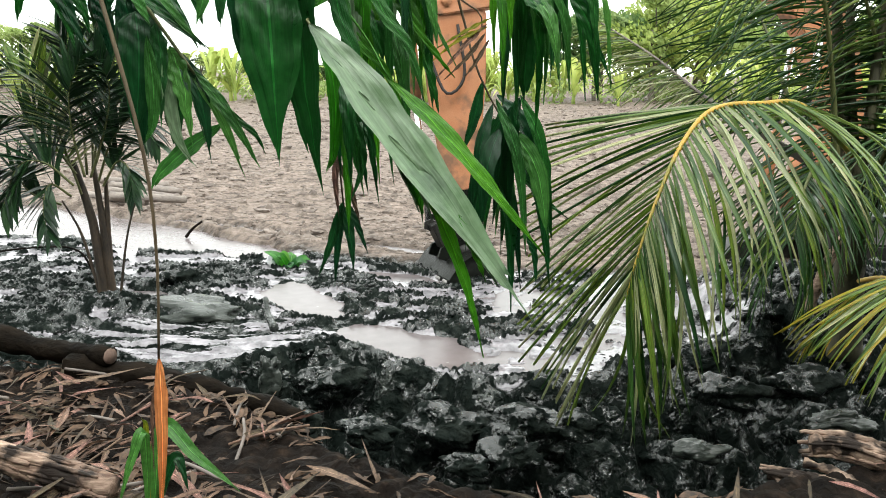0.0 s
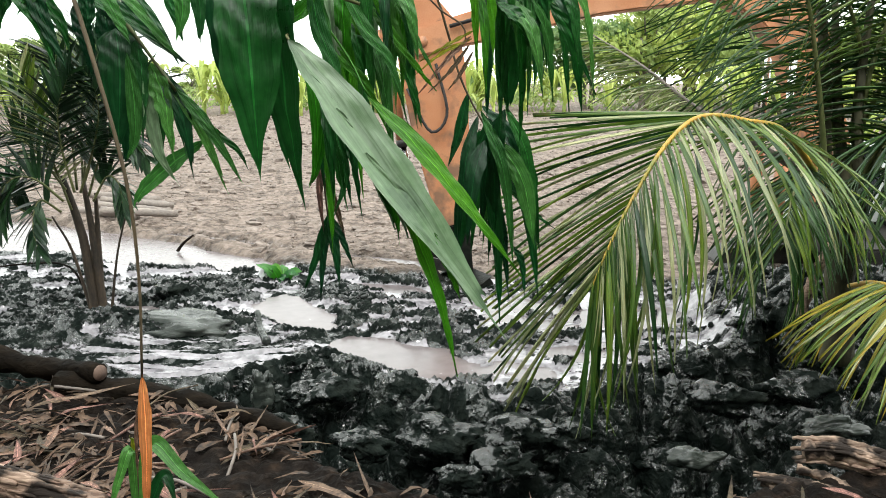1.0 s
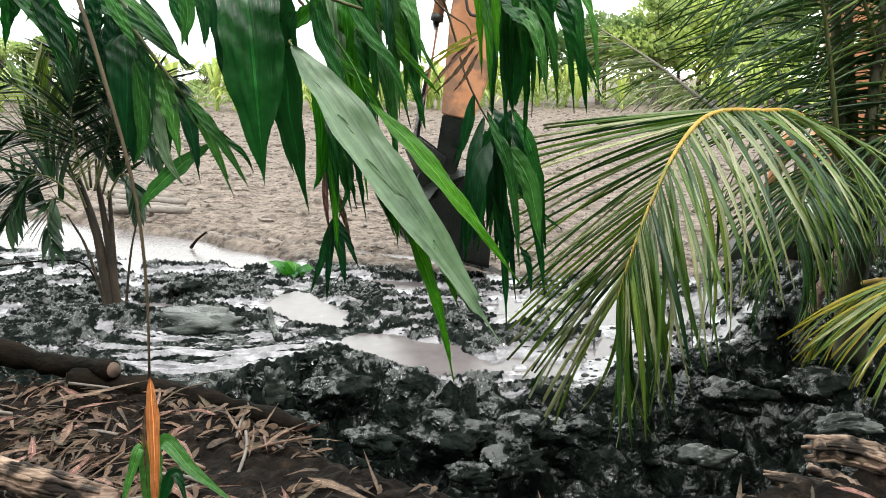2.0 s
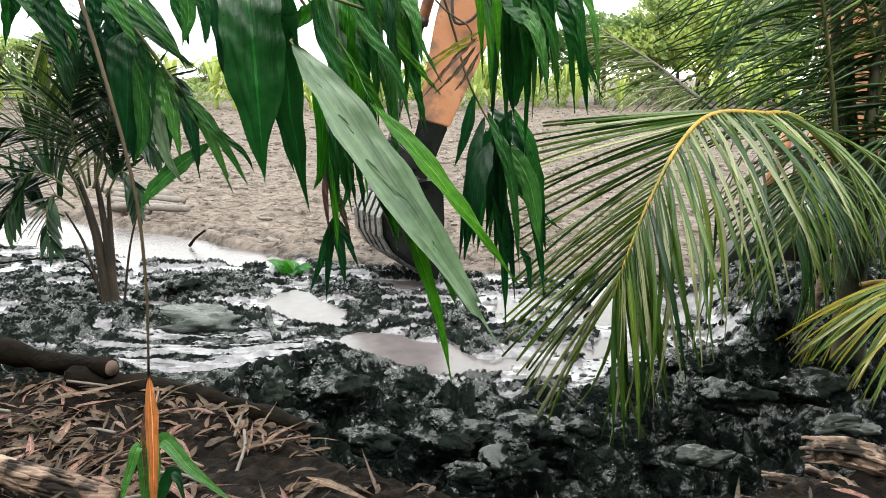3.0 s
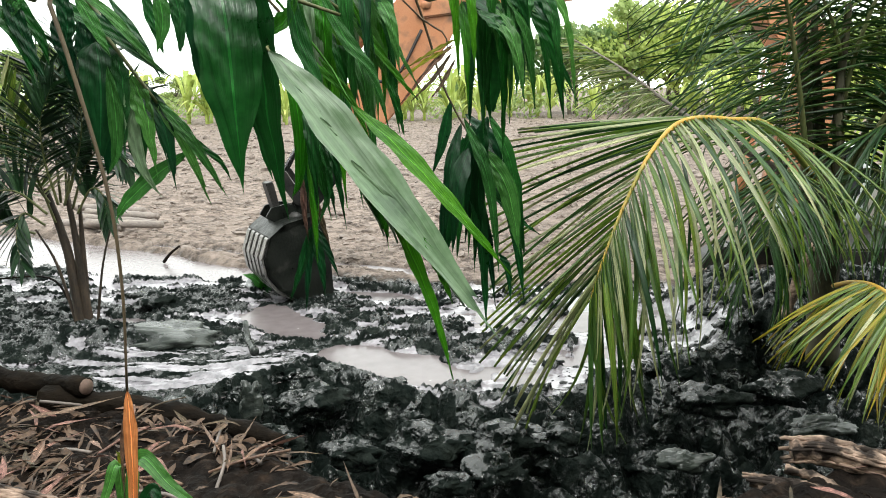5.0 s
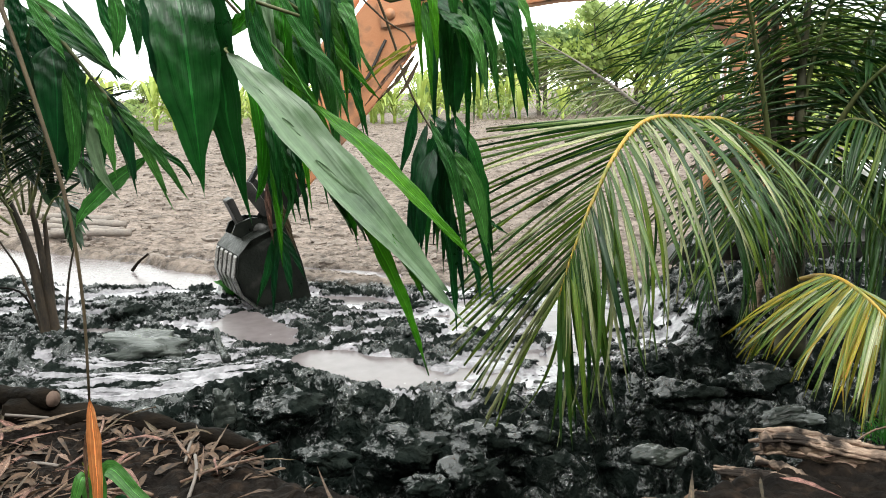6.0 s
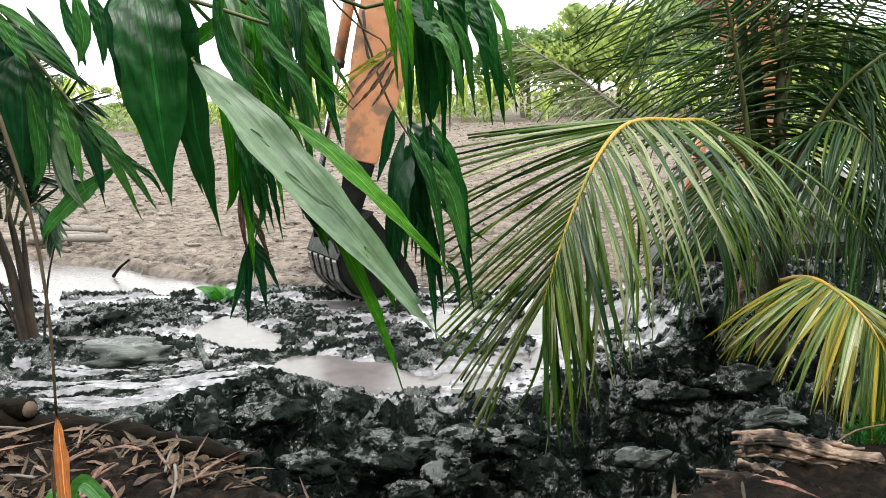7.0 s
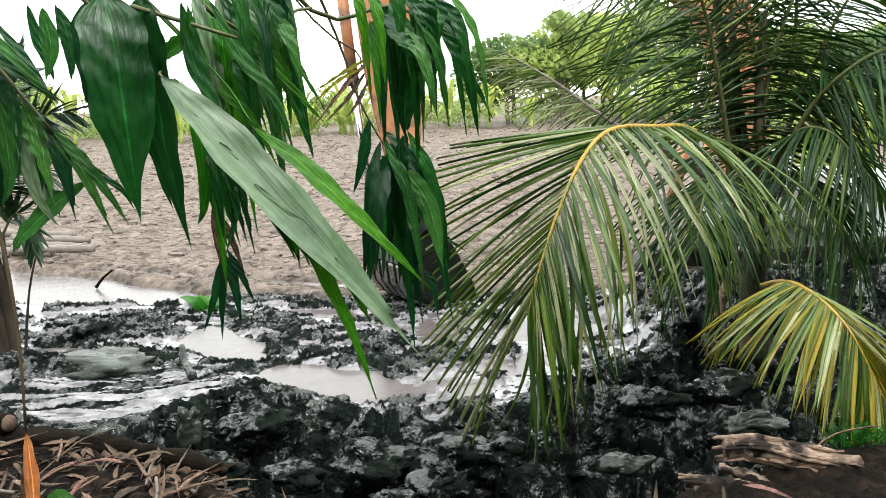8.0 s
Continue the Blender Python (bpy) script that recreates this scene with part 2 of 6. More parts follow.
sheen = gn.new("ShaderNodeMapRange")
sheen.inputs["From Min"].default_value, sheen.inputs["From Max"].default_value = 0.45, 0.51
sheen.inputs["To Min"].default_value, sheen.inputs["To Max"].default_value = 1.0, 0.05
gl.new(g_noise(6.0, 5), sheen.inputs["Value"])
gl.new(g_mix(f_bank.outputs["Fac"], g_mix(f_field.outputs["Fac"], g_mix(silt_f.outputs["Result"], sheen.outputs["Result"], 0.8, "FLOAT"), 0.12, "FLOAT"), 0.1, "FLOAT"), g_bsdf.inputs["Specular IOR Level"])
g_bump = gn.new("ShaderNodeBump")
g_bump.inputs["Distance"].default_value = 0.06
facets = gn.new("ShaderNodeTexVoronoi")
facets.inputs["Scale"].default_value, facets.inputs["Detail"].default_value = 9.0, 2.0
warp = gn.new("ShaderNodeMix")
warp.data_type = "RGBA"
warp.inputs["Factor"].default_value = 0.16
w_noise = gn.new("ShaderNodeTexNoise")
w_noise.inputs["Scale"].default_value = 4.0
gl.new(g_co.outputs["Object"], w_noise.inputs["Vector"])
gl.new(g_co.outputs["Object"], warp.inputs["A"])
gl.new(w_noise.outputs["Color"], warp.inputs["B"])
gl.new(warp.outputs["Result"], facets.inputs["Vector"])
relief = gn.new("ShaderNodeMix")
relief.inputs["Factor"].default_value = 0.45
gl.new(facets.outputs["Distance"], relief.inputs["A"])
gl.new(g_noise(11.0, 6, 0.6), relief.inputs["B"])
gl.new(g_mix(f_field.outputs["Fac"], g_mix(silt_f.outputs["Result"], relief.outputs["Result"], 0.5, "FLOAT"), g_noise(3.0, 10, 0.75), "FLOAT"), g_bump.inputs["Height"])
gl.new(g_bump.outputs["Normal"], g_bsdf.inputs["Normal"])

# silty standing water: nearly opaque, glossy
# dark foliage of the unseen wall that blocks sky light behind the camera
SKY_BLOCK = material("sky_blocking_foliage", (0.006, 0.02, 0.005), (0.03, 0.06, 0.018), 0.8, 0.7, 0.9, 0.1, 5)
WATER = material("silty_water", (0.12, 0.102, 0.103), (0.175, 0.15, 0.153), 1.2, 0.17, 0.28, 0.003, 7, 0, 0.45)

# ---- building helpers ----


def mesh_of(name, bm, mat, smooth=True):
    me = bpy.data.meshes.new(name)
    bm.to_mesh(me)
    bm.free()
    for p in me.polygons:
        p.use_smooth = smooth
    for one in mat if isinstance(mat, (list, tuple)) else [mat]:
        me.materials.append(one)
    return me


def part(name, bm, mat, parent=None, label="", smooth=True):
    ob = new(name, mesh_of(name, bm, mat, smooth))
    ob.parent = parent
    return tagged(ob, label)


def thing(name, place, label, category, group="", kind=""):
    ob = new(name)
    ob.location = place
    ob.empty_display_size = 0.1
    return tagged(ob, label, category, group, kind)


def curve_points(points, n):
    """n + 1 points of a smooth curve through the given ones."""
    p = [Vector(q) for q in points]
    p = [2 * p[0] - p[1]] + p + [2 * p[-1] - p[-2]]
    out = []
    segs = len(p) - 3
    for i in range(n + 1):
        s = min(i / n * segs, segs - 1e-6)
        k, u = int(s), s - int(s)
        a, b, c, d = p[k:k + 4]
        out.append(0.5 * (2 * b + (c - a) * u + (2 * a - 5 * b + 4 * c - d) * u * u + (3 * b - a - 3 * c + d) * u ** 3))
    return out


def tube(bm, points, radii, sides=8, wobble=0.0, rng=None):
    """A capped tube along points, with a radius for each."""
    rings = []
    side = None
    for i, p in enumerate(points):
        t = (points[min(i + 1, len(points) - 1)] - points[max(i - 1, 0)]).normalized()
        side = t.orthogonal().normalized() if side is None else (side - t * side.dot(t)).normalized()
        up = t.cross(side)
        ring = []
        for k in range(sides):
            a = 2 * math.pi * k / sides
            r = radii[i] * (1 + (rng.uniform(-wobble, wobble) if rng else 0))
            ring.append(bm.verts.new(p + side * (r * math.cos(a)) + up * (r * math.sin(a))))
        rings.append(ring)
    for a, b in zip(rings, rings[1:]):
        for k in range(sides):
            bm.faces.new((a[k], a[(k + 1) % sides], b[(k + 1) % sides], b[k]))
    bm.faces.new(rings[0][::-1])
    bm.faces.new(rings[-1])
    return bm


def prism(bm, outline, y0, y1, bevel=0.0):
    """A plate: an outline of (x, z) between two y."""
    a = [bm.verts.new((x, y0, z)) for x, z in outline]
    b = [bm.verts.new((x, y1, z)) for x, z in outline]
    faces = [bm.faces.new(a), bm.faces.new(b[::-1])]
    n = len(a)
    for i in range(n):
        faces.append(bm.faces.new((a[i], b[i], b[(i + 1) % n], a[(i + 1) % n])))
    bmesh.ops.recalc_face_normals(bm, faces=faces)
    if bevel:
        bmesh.ops.bevel(bm, geom=list({e for f in faces for e in f.edges}), offset=bevel, segments=2, affect="EDGES")
    return bm


def box(bm, x0, x1, y0, y1, z0, z1, bevel=0.0):
    return prism(bm, [(x0, z0), (x1, z0), (x1, z1), (x0, z1)], y0, y1, bevel)


def rod(bm, a, b, r, sides=10):
    return tube(bm, [Vector(a), Vector(b)], [r, r], sides)


def blade(bm, points, width, facing, rng, fold=0.25, ragged=0.0, widest=0.3, rows=24, cols=8, cup=0.0, hold=0.4):
    """A leaf blade along points: folded at the midrib, its edge torn into points where ragged is more than 0."""
    uvs = bm.loops.layers.uv.verify()
    mid = curve_points(points, rows)
    length = sum((b - a).length for a, b in zip(mid, mid[1:]))
    facing = Vector(facing).normalized()
    ends = []
    for c in range(cols + 1):
        u = abs(2 * c / cols - 1)
        ends.append(1 - ragged * u * rng.uniform(0.35, 1.0) - (0.12 * rng.random() if ragged and u < 0.9 else 0))
    ends[cols // 2] = 1.0
    grid = []
    for i in range(rows + 1):
        s = i / rows
        row = []
        for c in range(cols + 1):
            u = 2 * c / cols - 1
            sc = s * ends[c] if ragged else s
            k = min(sc * rows, rows - 1e-6)
            j, f = int(k), k - int(k)
            p = mid[j].lerp(mid[j + 1], f)
            t = (mid[j + 1] - mid[j]).normalized()
            side = t.cross(facing).normalized()
            nor = side.cross(t)
            w = min(1.0, (sc / widest) ** 0.6) * (1.0 if sc < hold else max(0.0, 1 - ((sc - hold) / (1 - hold)) ** 1.5))
            w = width / 2 * max(w, 0.03)
            if ragged and s > 0.75:
                w *= 1 - 0.15 * (s - 0.75) * 4
            jitter = 1 + 0.05 * math.sin(s * 23 + c * 2.1)
            row.append(bm.verts.new(p + side * (u * w * jitter) + nor * (abs(u) * w * fold - cup * u * u * w + 0.0025 * math.sin(s * 31 + 5 * u))))
        grid.append(row)
    for i in range(rows):
        for c in range(cols):
            face = bm.faces.new((grid[i][c], grid[i][c + 1], grid[i + 1][c + 1], grid[i + 1][c]))
            for loop, (uc, ur) in zip(face.loops, ((c, i), (c + 1, i), (c + 1, i + 1), (c, i + 1))):
                loop[uvs].uv = (uc / cols, ur / rows)
    if ragged:
        # separate the torn points at the end
        for c in range(1, cols):
            if c != cols // 2 and rng.random() < 0.8:
                start = int(rows * rng.uniform(0.55, 0.8))
                for i in range(start, rows + 1):
                    f = (i - start) / max(1, rows - start)
                    v = grid[i][c]
                    tgt = grid[i][c + (1 if c < cols // 2 else -1)]
                    v.co = v.co.lerp(tgt.co, 0.85 * f)
    return bm


def value_noise(x, y, seed):
    xi, yi = np.floor(x).astype(np.int64), np.floor(y).astype(np.int64)
    fx, fy = x - xi, y - yi
    fx, fy = fx * fx * (3 - 2 * fx), fy * fy * (3 - 2 * fy)

    def h(i, j):
        v = (i * 374761393 + j * 668265263 + seed * 144665) & 0x7FFFFFFF
        v = ((v ^ (v >> 13)) * 1274126177) & 0x7FFFFFFF
        return ((v ^ (v >> 16)) & 0xFFFF) / 65535.0
    return (h(xi, yi) * (1 - fx) + h(xi + 1, yi) * fx) * (1 - fy) + (h(xi, yi + 1) * (1 - fx) + h(xi + 1, yi + 1) * fx) * fy


def fbm(x, y, scale, octaves, seed, ridge=False):
    total, amp, norm = 0.0, 1.0, 0.0
    for o in range(octaves):
        v = value_noise(x * scale * 2 ** o + 17 * o, y * scale * 2 ** o - 9 * o, seed + o)
        v = 1 - abs(2 * v - 1) if ridge else v
        total, norm, amp = total + amp * v, norm + amp, amp * 0.5
    return total / norm


# ---- ground: near bank, ditch, churned mud flat, water channel, worked field ----
WATER_Z = -1.185
CREST = ([-8, -3.2, -2.4, -1.7, -1.1, -0.6, 0.43, 1.1, 1.6, 2.5, 3.3, 7], [7.4, 6.7, 6.3, 6.6, 7.3, 6.8, 6.05, 6.2, 6.5, 7.0, 7.6, 8.6])
EDGE = ([-9, -4, -2, -1.2, -0.7, 0, 1.0, 1.4, 2.2, 7], [5.0, 4.9, 4.5, 4.1, 3.6, 3.2, 2.95, 3.2, 3.55, 4.1])


def smooth(a, b, v):
    u = np.clip((v - a) / (b - a), 0, 1)
    return u * u * (3 - 2 * u)


def cells(x, y, scale, seed):
    """Distances to the nearest and the second nearest of one jittered point per cell."""
    x, y = x * scale, y * scale
    xi, yi = np.floor(x), np.floor(y)
    first, second = np.full(x.shape, 9.0), np.full(x.shape, 9.0)
    for i in (-1, 0, 1):
        for j in (-1, 0, 1):
            cx, cy = xi + i, yi + j
            d = np.hypot(cx + 0.1 + 0.8 * value_noise(cx, cy, seed) - x, cy + 0.1 + 0.8 * value_noise(cx, cy, seed + 50) - y)
            second = np.minimum(second, np.maximum(first, d))
            first = np.minimum(first, d)
    return first, second


def blocks(x, y, scale, seed):
    """Rounded chunks from 0 at their seams to about 1."""
    wx = x + 0.35 / scale * (fbm(x, y, scale * 1.7, 2, seed + 7) - 0.5)
    wy = y + 0.35 / scale * (fbm(x, y, scale * 1.7, 2, seed + 9) - 0.5)
    near, next_near = cells(wx, wy, scale, seed)
    return np.sqrt(np.clip((next_near - near) * 1.6, 0, 1)) * (1 - 0.35 * near)


# standing pools on the flat: middle x, y, half length, half width, turn in degrees
POOLS = ((-0.3, 7.22, 0.98, 0.4, -30), (-1.78, 8.85, 0.85, 0.36, -52), (-0.55, 9.85, 0.75, 0.2, -24), (1.3, 8.75, 0.9, 0.5, -10), (2.5, 8.6, 0.8, 0.5, 5), (0.75, 6.95, 0.45, 0.3, -20), (1.7, 7.4, 0.5, 0.3, 10))
FIELD_EDGE = ([-14, -8.1, -4.4, -2.5, 0, 3, 9], [16.6, 14.75, 12.6, 11.15, 10.3, 9.9, 9.4])
CHANNEL = ([-14, -8.1, -4.4, -2.9, -2.2], [2.6, 2.2, 1.35, 0.55, 0.0])


def pool_at(x, y):
    """1 in the middle of a pool, 0 outside."""
    out = np.zeros(np.shape(x))
    for cx, cy, rx, ry, turn in POOLS:
        c, s = math.cos(radians(turn)), math.sin(radians(turn))
        u, v = ((x - cx) * c + (y - cy) * s) / rx, ((y - cy) * c - (x - cx) * s) / ry
        out = np.maximum(out, np.exp(-(u * u + v * v) ** 2))
    return out


def ground_at(x, y):
    """Height, and how much the spot is field, near bank and smooth wet silt."""
    x, y = np.asarray(x, float), np.asarray(y, float)
    wob = (fbm(x, y, 1.1, 4, 3) - 0.5)
    crest = np.interp(x, *CREST) + wob * 0.5
    edge = np.interp(x, *EDGE) + wob * 0.3
    lumps = fbm(x, y, 2.2, 5, 11)
    chunks = blocks(x, y * 1.25, 1.7, 131)
    clods = blocks(x, y, 6.5, 61)
    crumbs = blocks(x, y, 15.0, 67)
    # churned flat: clods standing a little over the silty water
    pools = pool_at(x + 0.25 * wob, y + 0.5 * (lumps - 0.5))
    pools = pools * (1 - 0.85 * smooth(0.53, 0.6, fbm(x, y * 1.5, 5.5, 4, 103)) * smooth(0.0, 0.4, x))
    rough = smooth(0.42, 0.6, fbm(x, y, 1.4, 3, 97) + 0.1 * (x < -3.0))
    rough = np.maximum(rough, np.exp(-(((x + 0.55) / 0.95) ** 2 + ((y - 8.65) / 0.55) ** 2) ** 2))
    rough = np.maximum(rough, np.exp(-(((x + 4.6) / 1.5) ** 2 + ((y - 8.3) / 0.9) ** 2) ** 2))
    torn = fbm(x * 0.75, y * 1.35, 4.2, 5, 61)
    torn = smooth(0.5, 0.55, torn + 0.13 * (rough - 0.45) - 0.25 * pools - 0.09 * smooth(9.4, 10.4, y) * smooth(-2.2, -3.2, x) - 0.05 * smooth(0.2, 0.8, x))
    flat = -1.16 + 0.05 * (fbm(x, y, 0.6, 2, 5) - 0.5) + 0.05 * (lumps - 0.5) + torn * (0.04 + 0.06 * (lumps - 0.35) + 0.06 * (crumbs - 0.4)) + 0.008 * (crumbs - 0.6)
    # curved furrows smeared by the bucket round the clay mound
    sweep = np.sqrt(((x + 2.75) / 1.35) ** 2 + (y - 9.4) ** 2) + 0.12 * wob
    slick = np.exp(-(((x + 2.55) / 1.35) ** 2 + ((y - 7.25) / 0.85) ** 2) ** 2)
    lines = fbm(x * 0.45, sweep * 8.5, 1.7, 3, 77)
    furrow = fbm(x * 0.5, sweep * 4.2, 1.7, 4, 71, True)
    flat = flat * (1 - slick) + slick * (-1.15 + 0.15 * (furrow - 0.6) + 0.06 * (lines - 0.5) + 0.012 * (crumbs - 0.5) + 0.06 * (lumps - 0.5))
    flat = flat + 0.2 * np.exp(-(((x + 3.9) / 0.8) ** 2 + ((y - 8.1) / 0.4) ** 2)) * (1 - slick) + 0.08 * np.exp(-(((x + 4.9) / 1.0) ** 2 + ((y - 7.2) / 0.5) ** 2))
    flat = flat - 0.16 * np.exp(-(((x + 3.7) / 0.3) ** 2 + ((y - 8.95) / 0.2) ** 2))
    flat = flat * (1 - pools) + pools * (WATER_Z - 0.06)
    # channel that narrows towards the machine, worked field behind it
    far_side = np.interp(x, *FIELD_EDGE) + wob * 0.4
    wide = np.interp(x, *CHANNEL)
    channel = smooth(far_side - wide - 0.15, far_side - wide + 0.2, y) * smooth(0.0, 0.3, wide)
    flat = flat - 0.25 * channel
    f = smooth(-0.05, 0.4, y - far_side)
    field = -1.1 + np.clip(y - 12, 0, 60) * 0.0165 + 0.1 * (fbm(x, y, 0.5, 3, 31) - 0.5) + 0.22 * (fbm(x, y, 1.6, 6, 37) - 0.5) * np.clip(y / 20, 0.6, 1)
    streak = np.exp(-((y - (11.15 - 0.5 * x)) / 0.2) ** 2) * smooth(-5.6, -4.6, x) * smooth(0.6, -0.3, x)
    field = field - 0.2 * streak
    h = flat * (1 - f) + field * f
    # steep wet face of slumped blocks down to the ditch
    ditch = -1.8 + 0.25 * (lumps - 0.5)
    s = smooth(-1.0, 0.04, y - crest)
    rim = 0.07 * np.exp(-((y - crest) / 0.18) ** 2)
    h = ditch * (1 - s) + h * s + rim
    h = h + (0.5 * (chunks - 0.55) + 0.1 * (lumps - 0.5) + 0.06 * (clods - 0.5) + 0.015 * (crumbs - 0.5)) * smooth(0.12, -0.25, y - crest)
    # near bank
    b = smooth(0.55, -0.1, y - edge)
    bank = -0.34 - 0.02 * (y - 4) + 0.34 * smooth(3.6, 1.2, y) + 0.1 * (fbm(x, y, 1.7, 5, 53) - 0.5) + 0.05 * (clods - 0.5) * smooth(1.5, 2.6, y)
    h = h * (1 - b) + bank * b
    right = smooth(2.9, 3.8, x) * smooth(10.0, 8.6, y) * (1 - b)
    h = h + right * (0.5 + 0.3 * (lumps - 0.5) + 0.2 * (chunks - 0.5))
    silt = (1 - torn) * smooth(0.4, 0.5, fbm(x, y, 2.4, 5, 59) + 0.14 * (x > 0.3) + 0.12 * (y > 9.6) * (x < -2.5))
    silt = np.maximum(silt * (1 - slick), slick * smooth(0.52, 0.57, furrow + 0.42 * (fbm(x * 0.7, sweep * 2, 2.6, 4, 73) - 0.5)) * smooth(0.36, 0.42, lines))
    silt = np.maximum(silt, pools) * smooth(-0.06, 0.1, y - crest) * (1 - b) * (1 - f) * (1 - 0.9 * right)
    silt = np.maximum(silt, 0.8 * streak * (1 - b))
    return h, f * (1 - b) * (1 - 0.7 * streak), np.clip(b * 1.3, 0, 1), silt


def spaced(lo, fine_lo, fine_hi, hi, step):
    mid = np.arange(fine_lo, fine_hi, step)
    grow = [step]
    while sum(grow) < max(fine_lo - lo, hi - fine_hi):
        grow.append(grow[-1] * 1.05)
    c = np.cumsum(grow)
    return np.concatenate([(fine_lo - c[c < fine_lo - lo + 40])[::-1], mid, fine_hi + c[c < hi - fine_hi + 40]])


def ground():
    xs, ys = spaced(-600, -6.0, 4.6, 600, 0.022), spaced(-60, 2.6, 11.0, 900, 0.022)
    gx, gy = np.meshgrid(xs, ys)
    h, f, b, silt = ground_at(gx, gy)
    nx, ny = len(xs), len(ys)
    co = np.stack([gx, gy, h], -1).reshape(-1, 3)
    i = np.arange(nx * ny).reshape(ny, nx)
    quads = np.stack([i[:-1, :-1], i[:-1, 1:], i[1:, 1:], i[1:, :-1]], -1).reshape(-1, 4)
    me = bpy.data.meshes.new("ground")
    me.from_pydata(co.tolist(), [], quads.tolist())
    for name, v in (("field", f), ("bank", b), ("silt", silt)):
        me.attributes.new(name, "FLOAT", "POINT").data.foreach_set("value", v.reshape(-1).astype(np.float32))
    me.polygons.foreach_set("use_smooth", np.ones(len(quads), bool))
    me.materials.append(GROUND)
    return tagged(new("ground", me), "churned dark wet mud, brown bank and grey worked field", "ground", kind="structure")


def height(x, y):
    return float(ground_at(np.array([x]), np.array([y]))[0][0])


ground()
bm = bmesh.new()
xs = [i * 0.5 for i in range(-44, 41)]
front = [bm.verts.new((x, float(np.interp(x, *CREST)) - 0.02, WATER_Z)) for x in xs]
back = [bm.verts.new((x, 24.0, WATER_Z)) for x in xs]
for k in range(len(xs) - 1):
    bm.faces.new((front[k], front[k + 1], back[k + 1], back[k]))
tagged(part("water", bm, WATER), "pale silty standing water in channel and mud hollows", "water", kind="structure")

# ---- the excavator: slewed body on tracks, boom, stick and bucket that dig in one plane ----
FOOT = (5.535, 10.2, -0.227)
BOOM_R, STICK_L = 6.15, 3.28
EX_BASE = Vector((FOOT[0] + 0.6, FOOT[1], -1.6))


def offset_outline(spine, halves):
    top, low = [], []
    for i, (x, z) in enumerate(spine):
        a, b = spine[max(i - 1, 0)], spine[min(i + 1, len(spine) - 1)]
        d = Vector((b[0] - a[0], b[1] - a[1])).normalized()
        top.append((x - d.y * halves[i], z + d.x * halves[i]))
        low.append((x + d.y * halves[i], z - d.x * halves[i]))
    return top + low[::-1]


def excavator():
    ex = thing("excavator", EX_BASE, "faded orange tracked excavator digging in the mud", "excavator")
    ex_parts = {}
    # boom: origin at its foot, tip at (-BOOM_R, 0)
    spine = [(0.1, -0.05), (-0.6, 0.8), (-1.5, 1.85), (-2.1, 2.2), (-2.9, 2.25), (-4.3, 1.4), (-6.27, -0.08)]
    boom = part("boom", prism(bmesh.new(), offset_outline(spine, [0.2, 0.27, 0.31, 0.33, 0.32, 0.26, 0.17]), -0.24, 0.24, 0.02), ORANGE_PAINT, ex, "cranked orange box boom", False)
    bm = bmesh.new()
    prism(bm, offset_outline([(-1.15, 1.46), (-1.55, 1.92)], [0.05, 0.05]), -0.262, 0.262)
    part("weld_band", bm, ORANGE_PAINT, boom, "", False)
    for k in range(6):
        bm = bmesh.new()
        x = -3.5 - 0.2 * k
        z = 1.86 - (3.5 + 0.2 * k - 3.5) * 0.66
        prism(bm, [(x, z), (x - 0.13, z - 0.085), (x - 0.19, z - 0.0), (x - 0.06, z + 0.085)], -0.246, -0.2405)
        part("lettering_bar", bm, FADED_MARK, boom, "worn plain lettering bar", False)
    bm = bmesh.new()
    tube(bm, curve_points([(-1.4, -0.28, 2.15), (-2.4, -0.3, 2.62), (-4.0, -0.28, 1.75), (-5.9, -0.3, 0.3)], 16), [0.025] * 17, 6)
    part("hose", bm, RUBBER, boom, "black hydraulic hose")
    part("stick_cylinder", rod(bmesh.new(), (-3.0, 0, 2.75), (-4.9, 0, 1.65), 0.09), ORANGE_PAINT, boom)
    part("cylinder_rod", rod(bmesh.new(), (-4.85, 0, 1.68), (-6.3, 0, 0.72), 0.05), CHROME, boom, "bright chrome rod")
    for y in (-0.38, 0.38):
        part("boom_cylinder", rod(bmesh.new(), (-0.9, y, -0.35), (-1.25, y, 0.55), 0.085), ORANGE_PAINT, boom)
        part("cylinder_rod", rod(bmesh.new(), (-1.2, y, 0.45), (-1.7, y, 1.7), 0.05), CHROME, boom, "bright chrome rod")
    ex_parts["boom"] = boom
    # stick: origin at the boom's tip, bucket pin at (0, -STICK_L)
    out = [(-0.14, 0.8), (0.1, 0.78), (0.46, 0.2), (0.5, -0.25), (0.44, -1.0), (0.24, -2.45), (-0.2, -2.45), (-0.34, -1.2), (-0.36, -0.2), (-0.28, 0.35)]
    stick = part("stick", prism(bmesh.new(), out, -0.19, 0.19, 0.018), ORANGE_PAINT, ex, "orange box-section dipper stick", False)
    end = [(-0.18, -2.452), (0.22, -2.452), (0.15, -3.2), (0.08, -3.4), (-0.08, -3.4), (-0.15, -3.2)]
    part("stick_end", prism(bmesh.new(), end, -0.18, 0.18, 0.015), BUCKET_STEEL, stick, "mud-blackened end of the stick", False)
    part("bucket_cylinder", rod(bmesh.new(), (-0.5, 0, 0.25), (-0.5, 0, -1.2), 0.075), ORANGE_PAINT, stick)
    part("cylinder_gland", rod(bmesh.new(), (-0.5, 0, -1.2), (-0.5, 0, -1.3), 0.085), DARK_STEEL, stick)
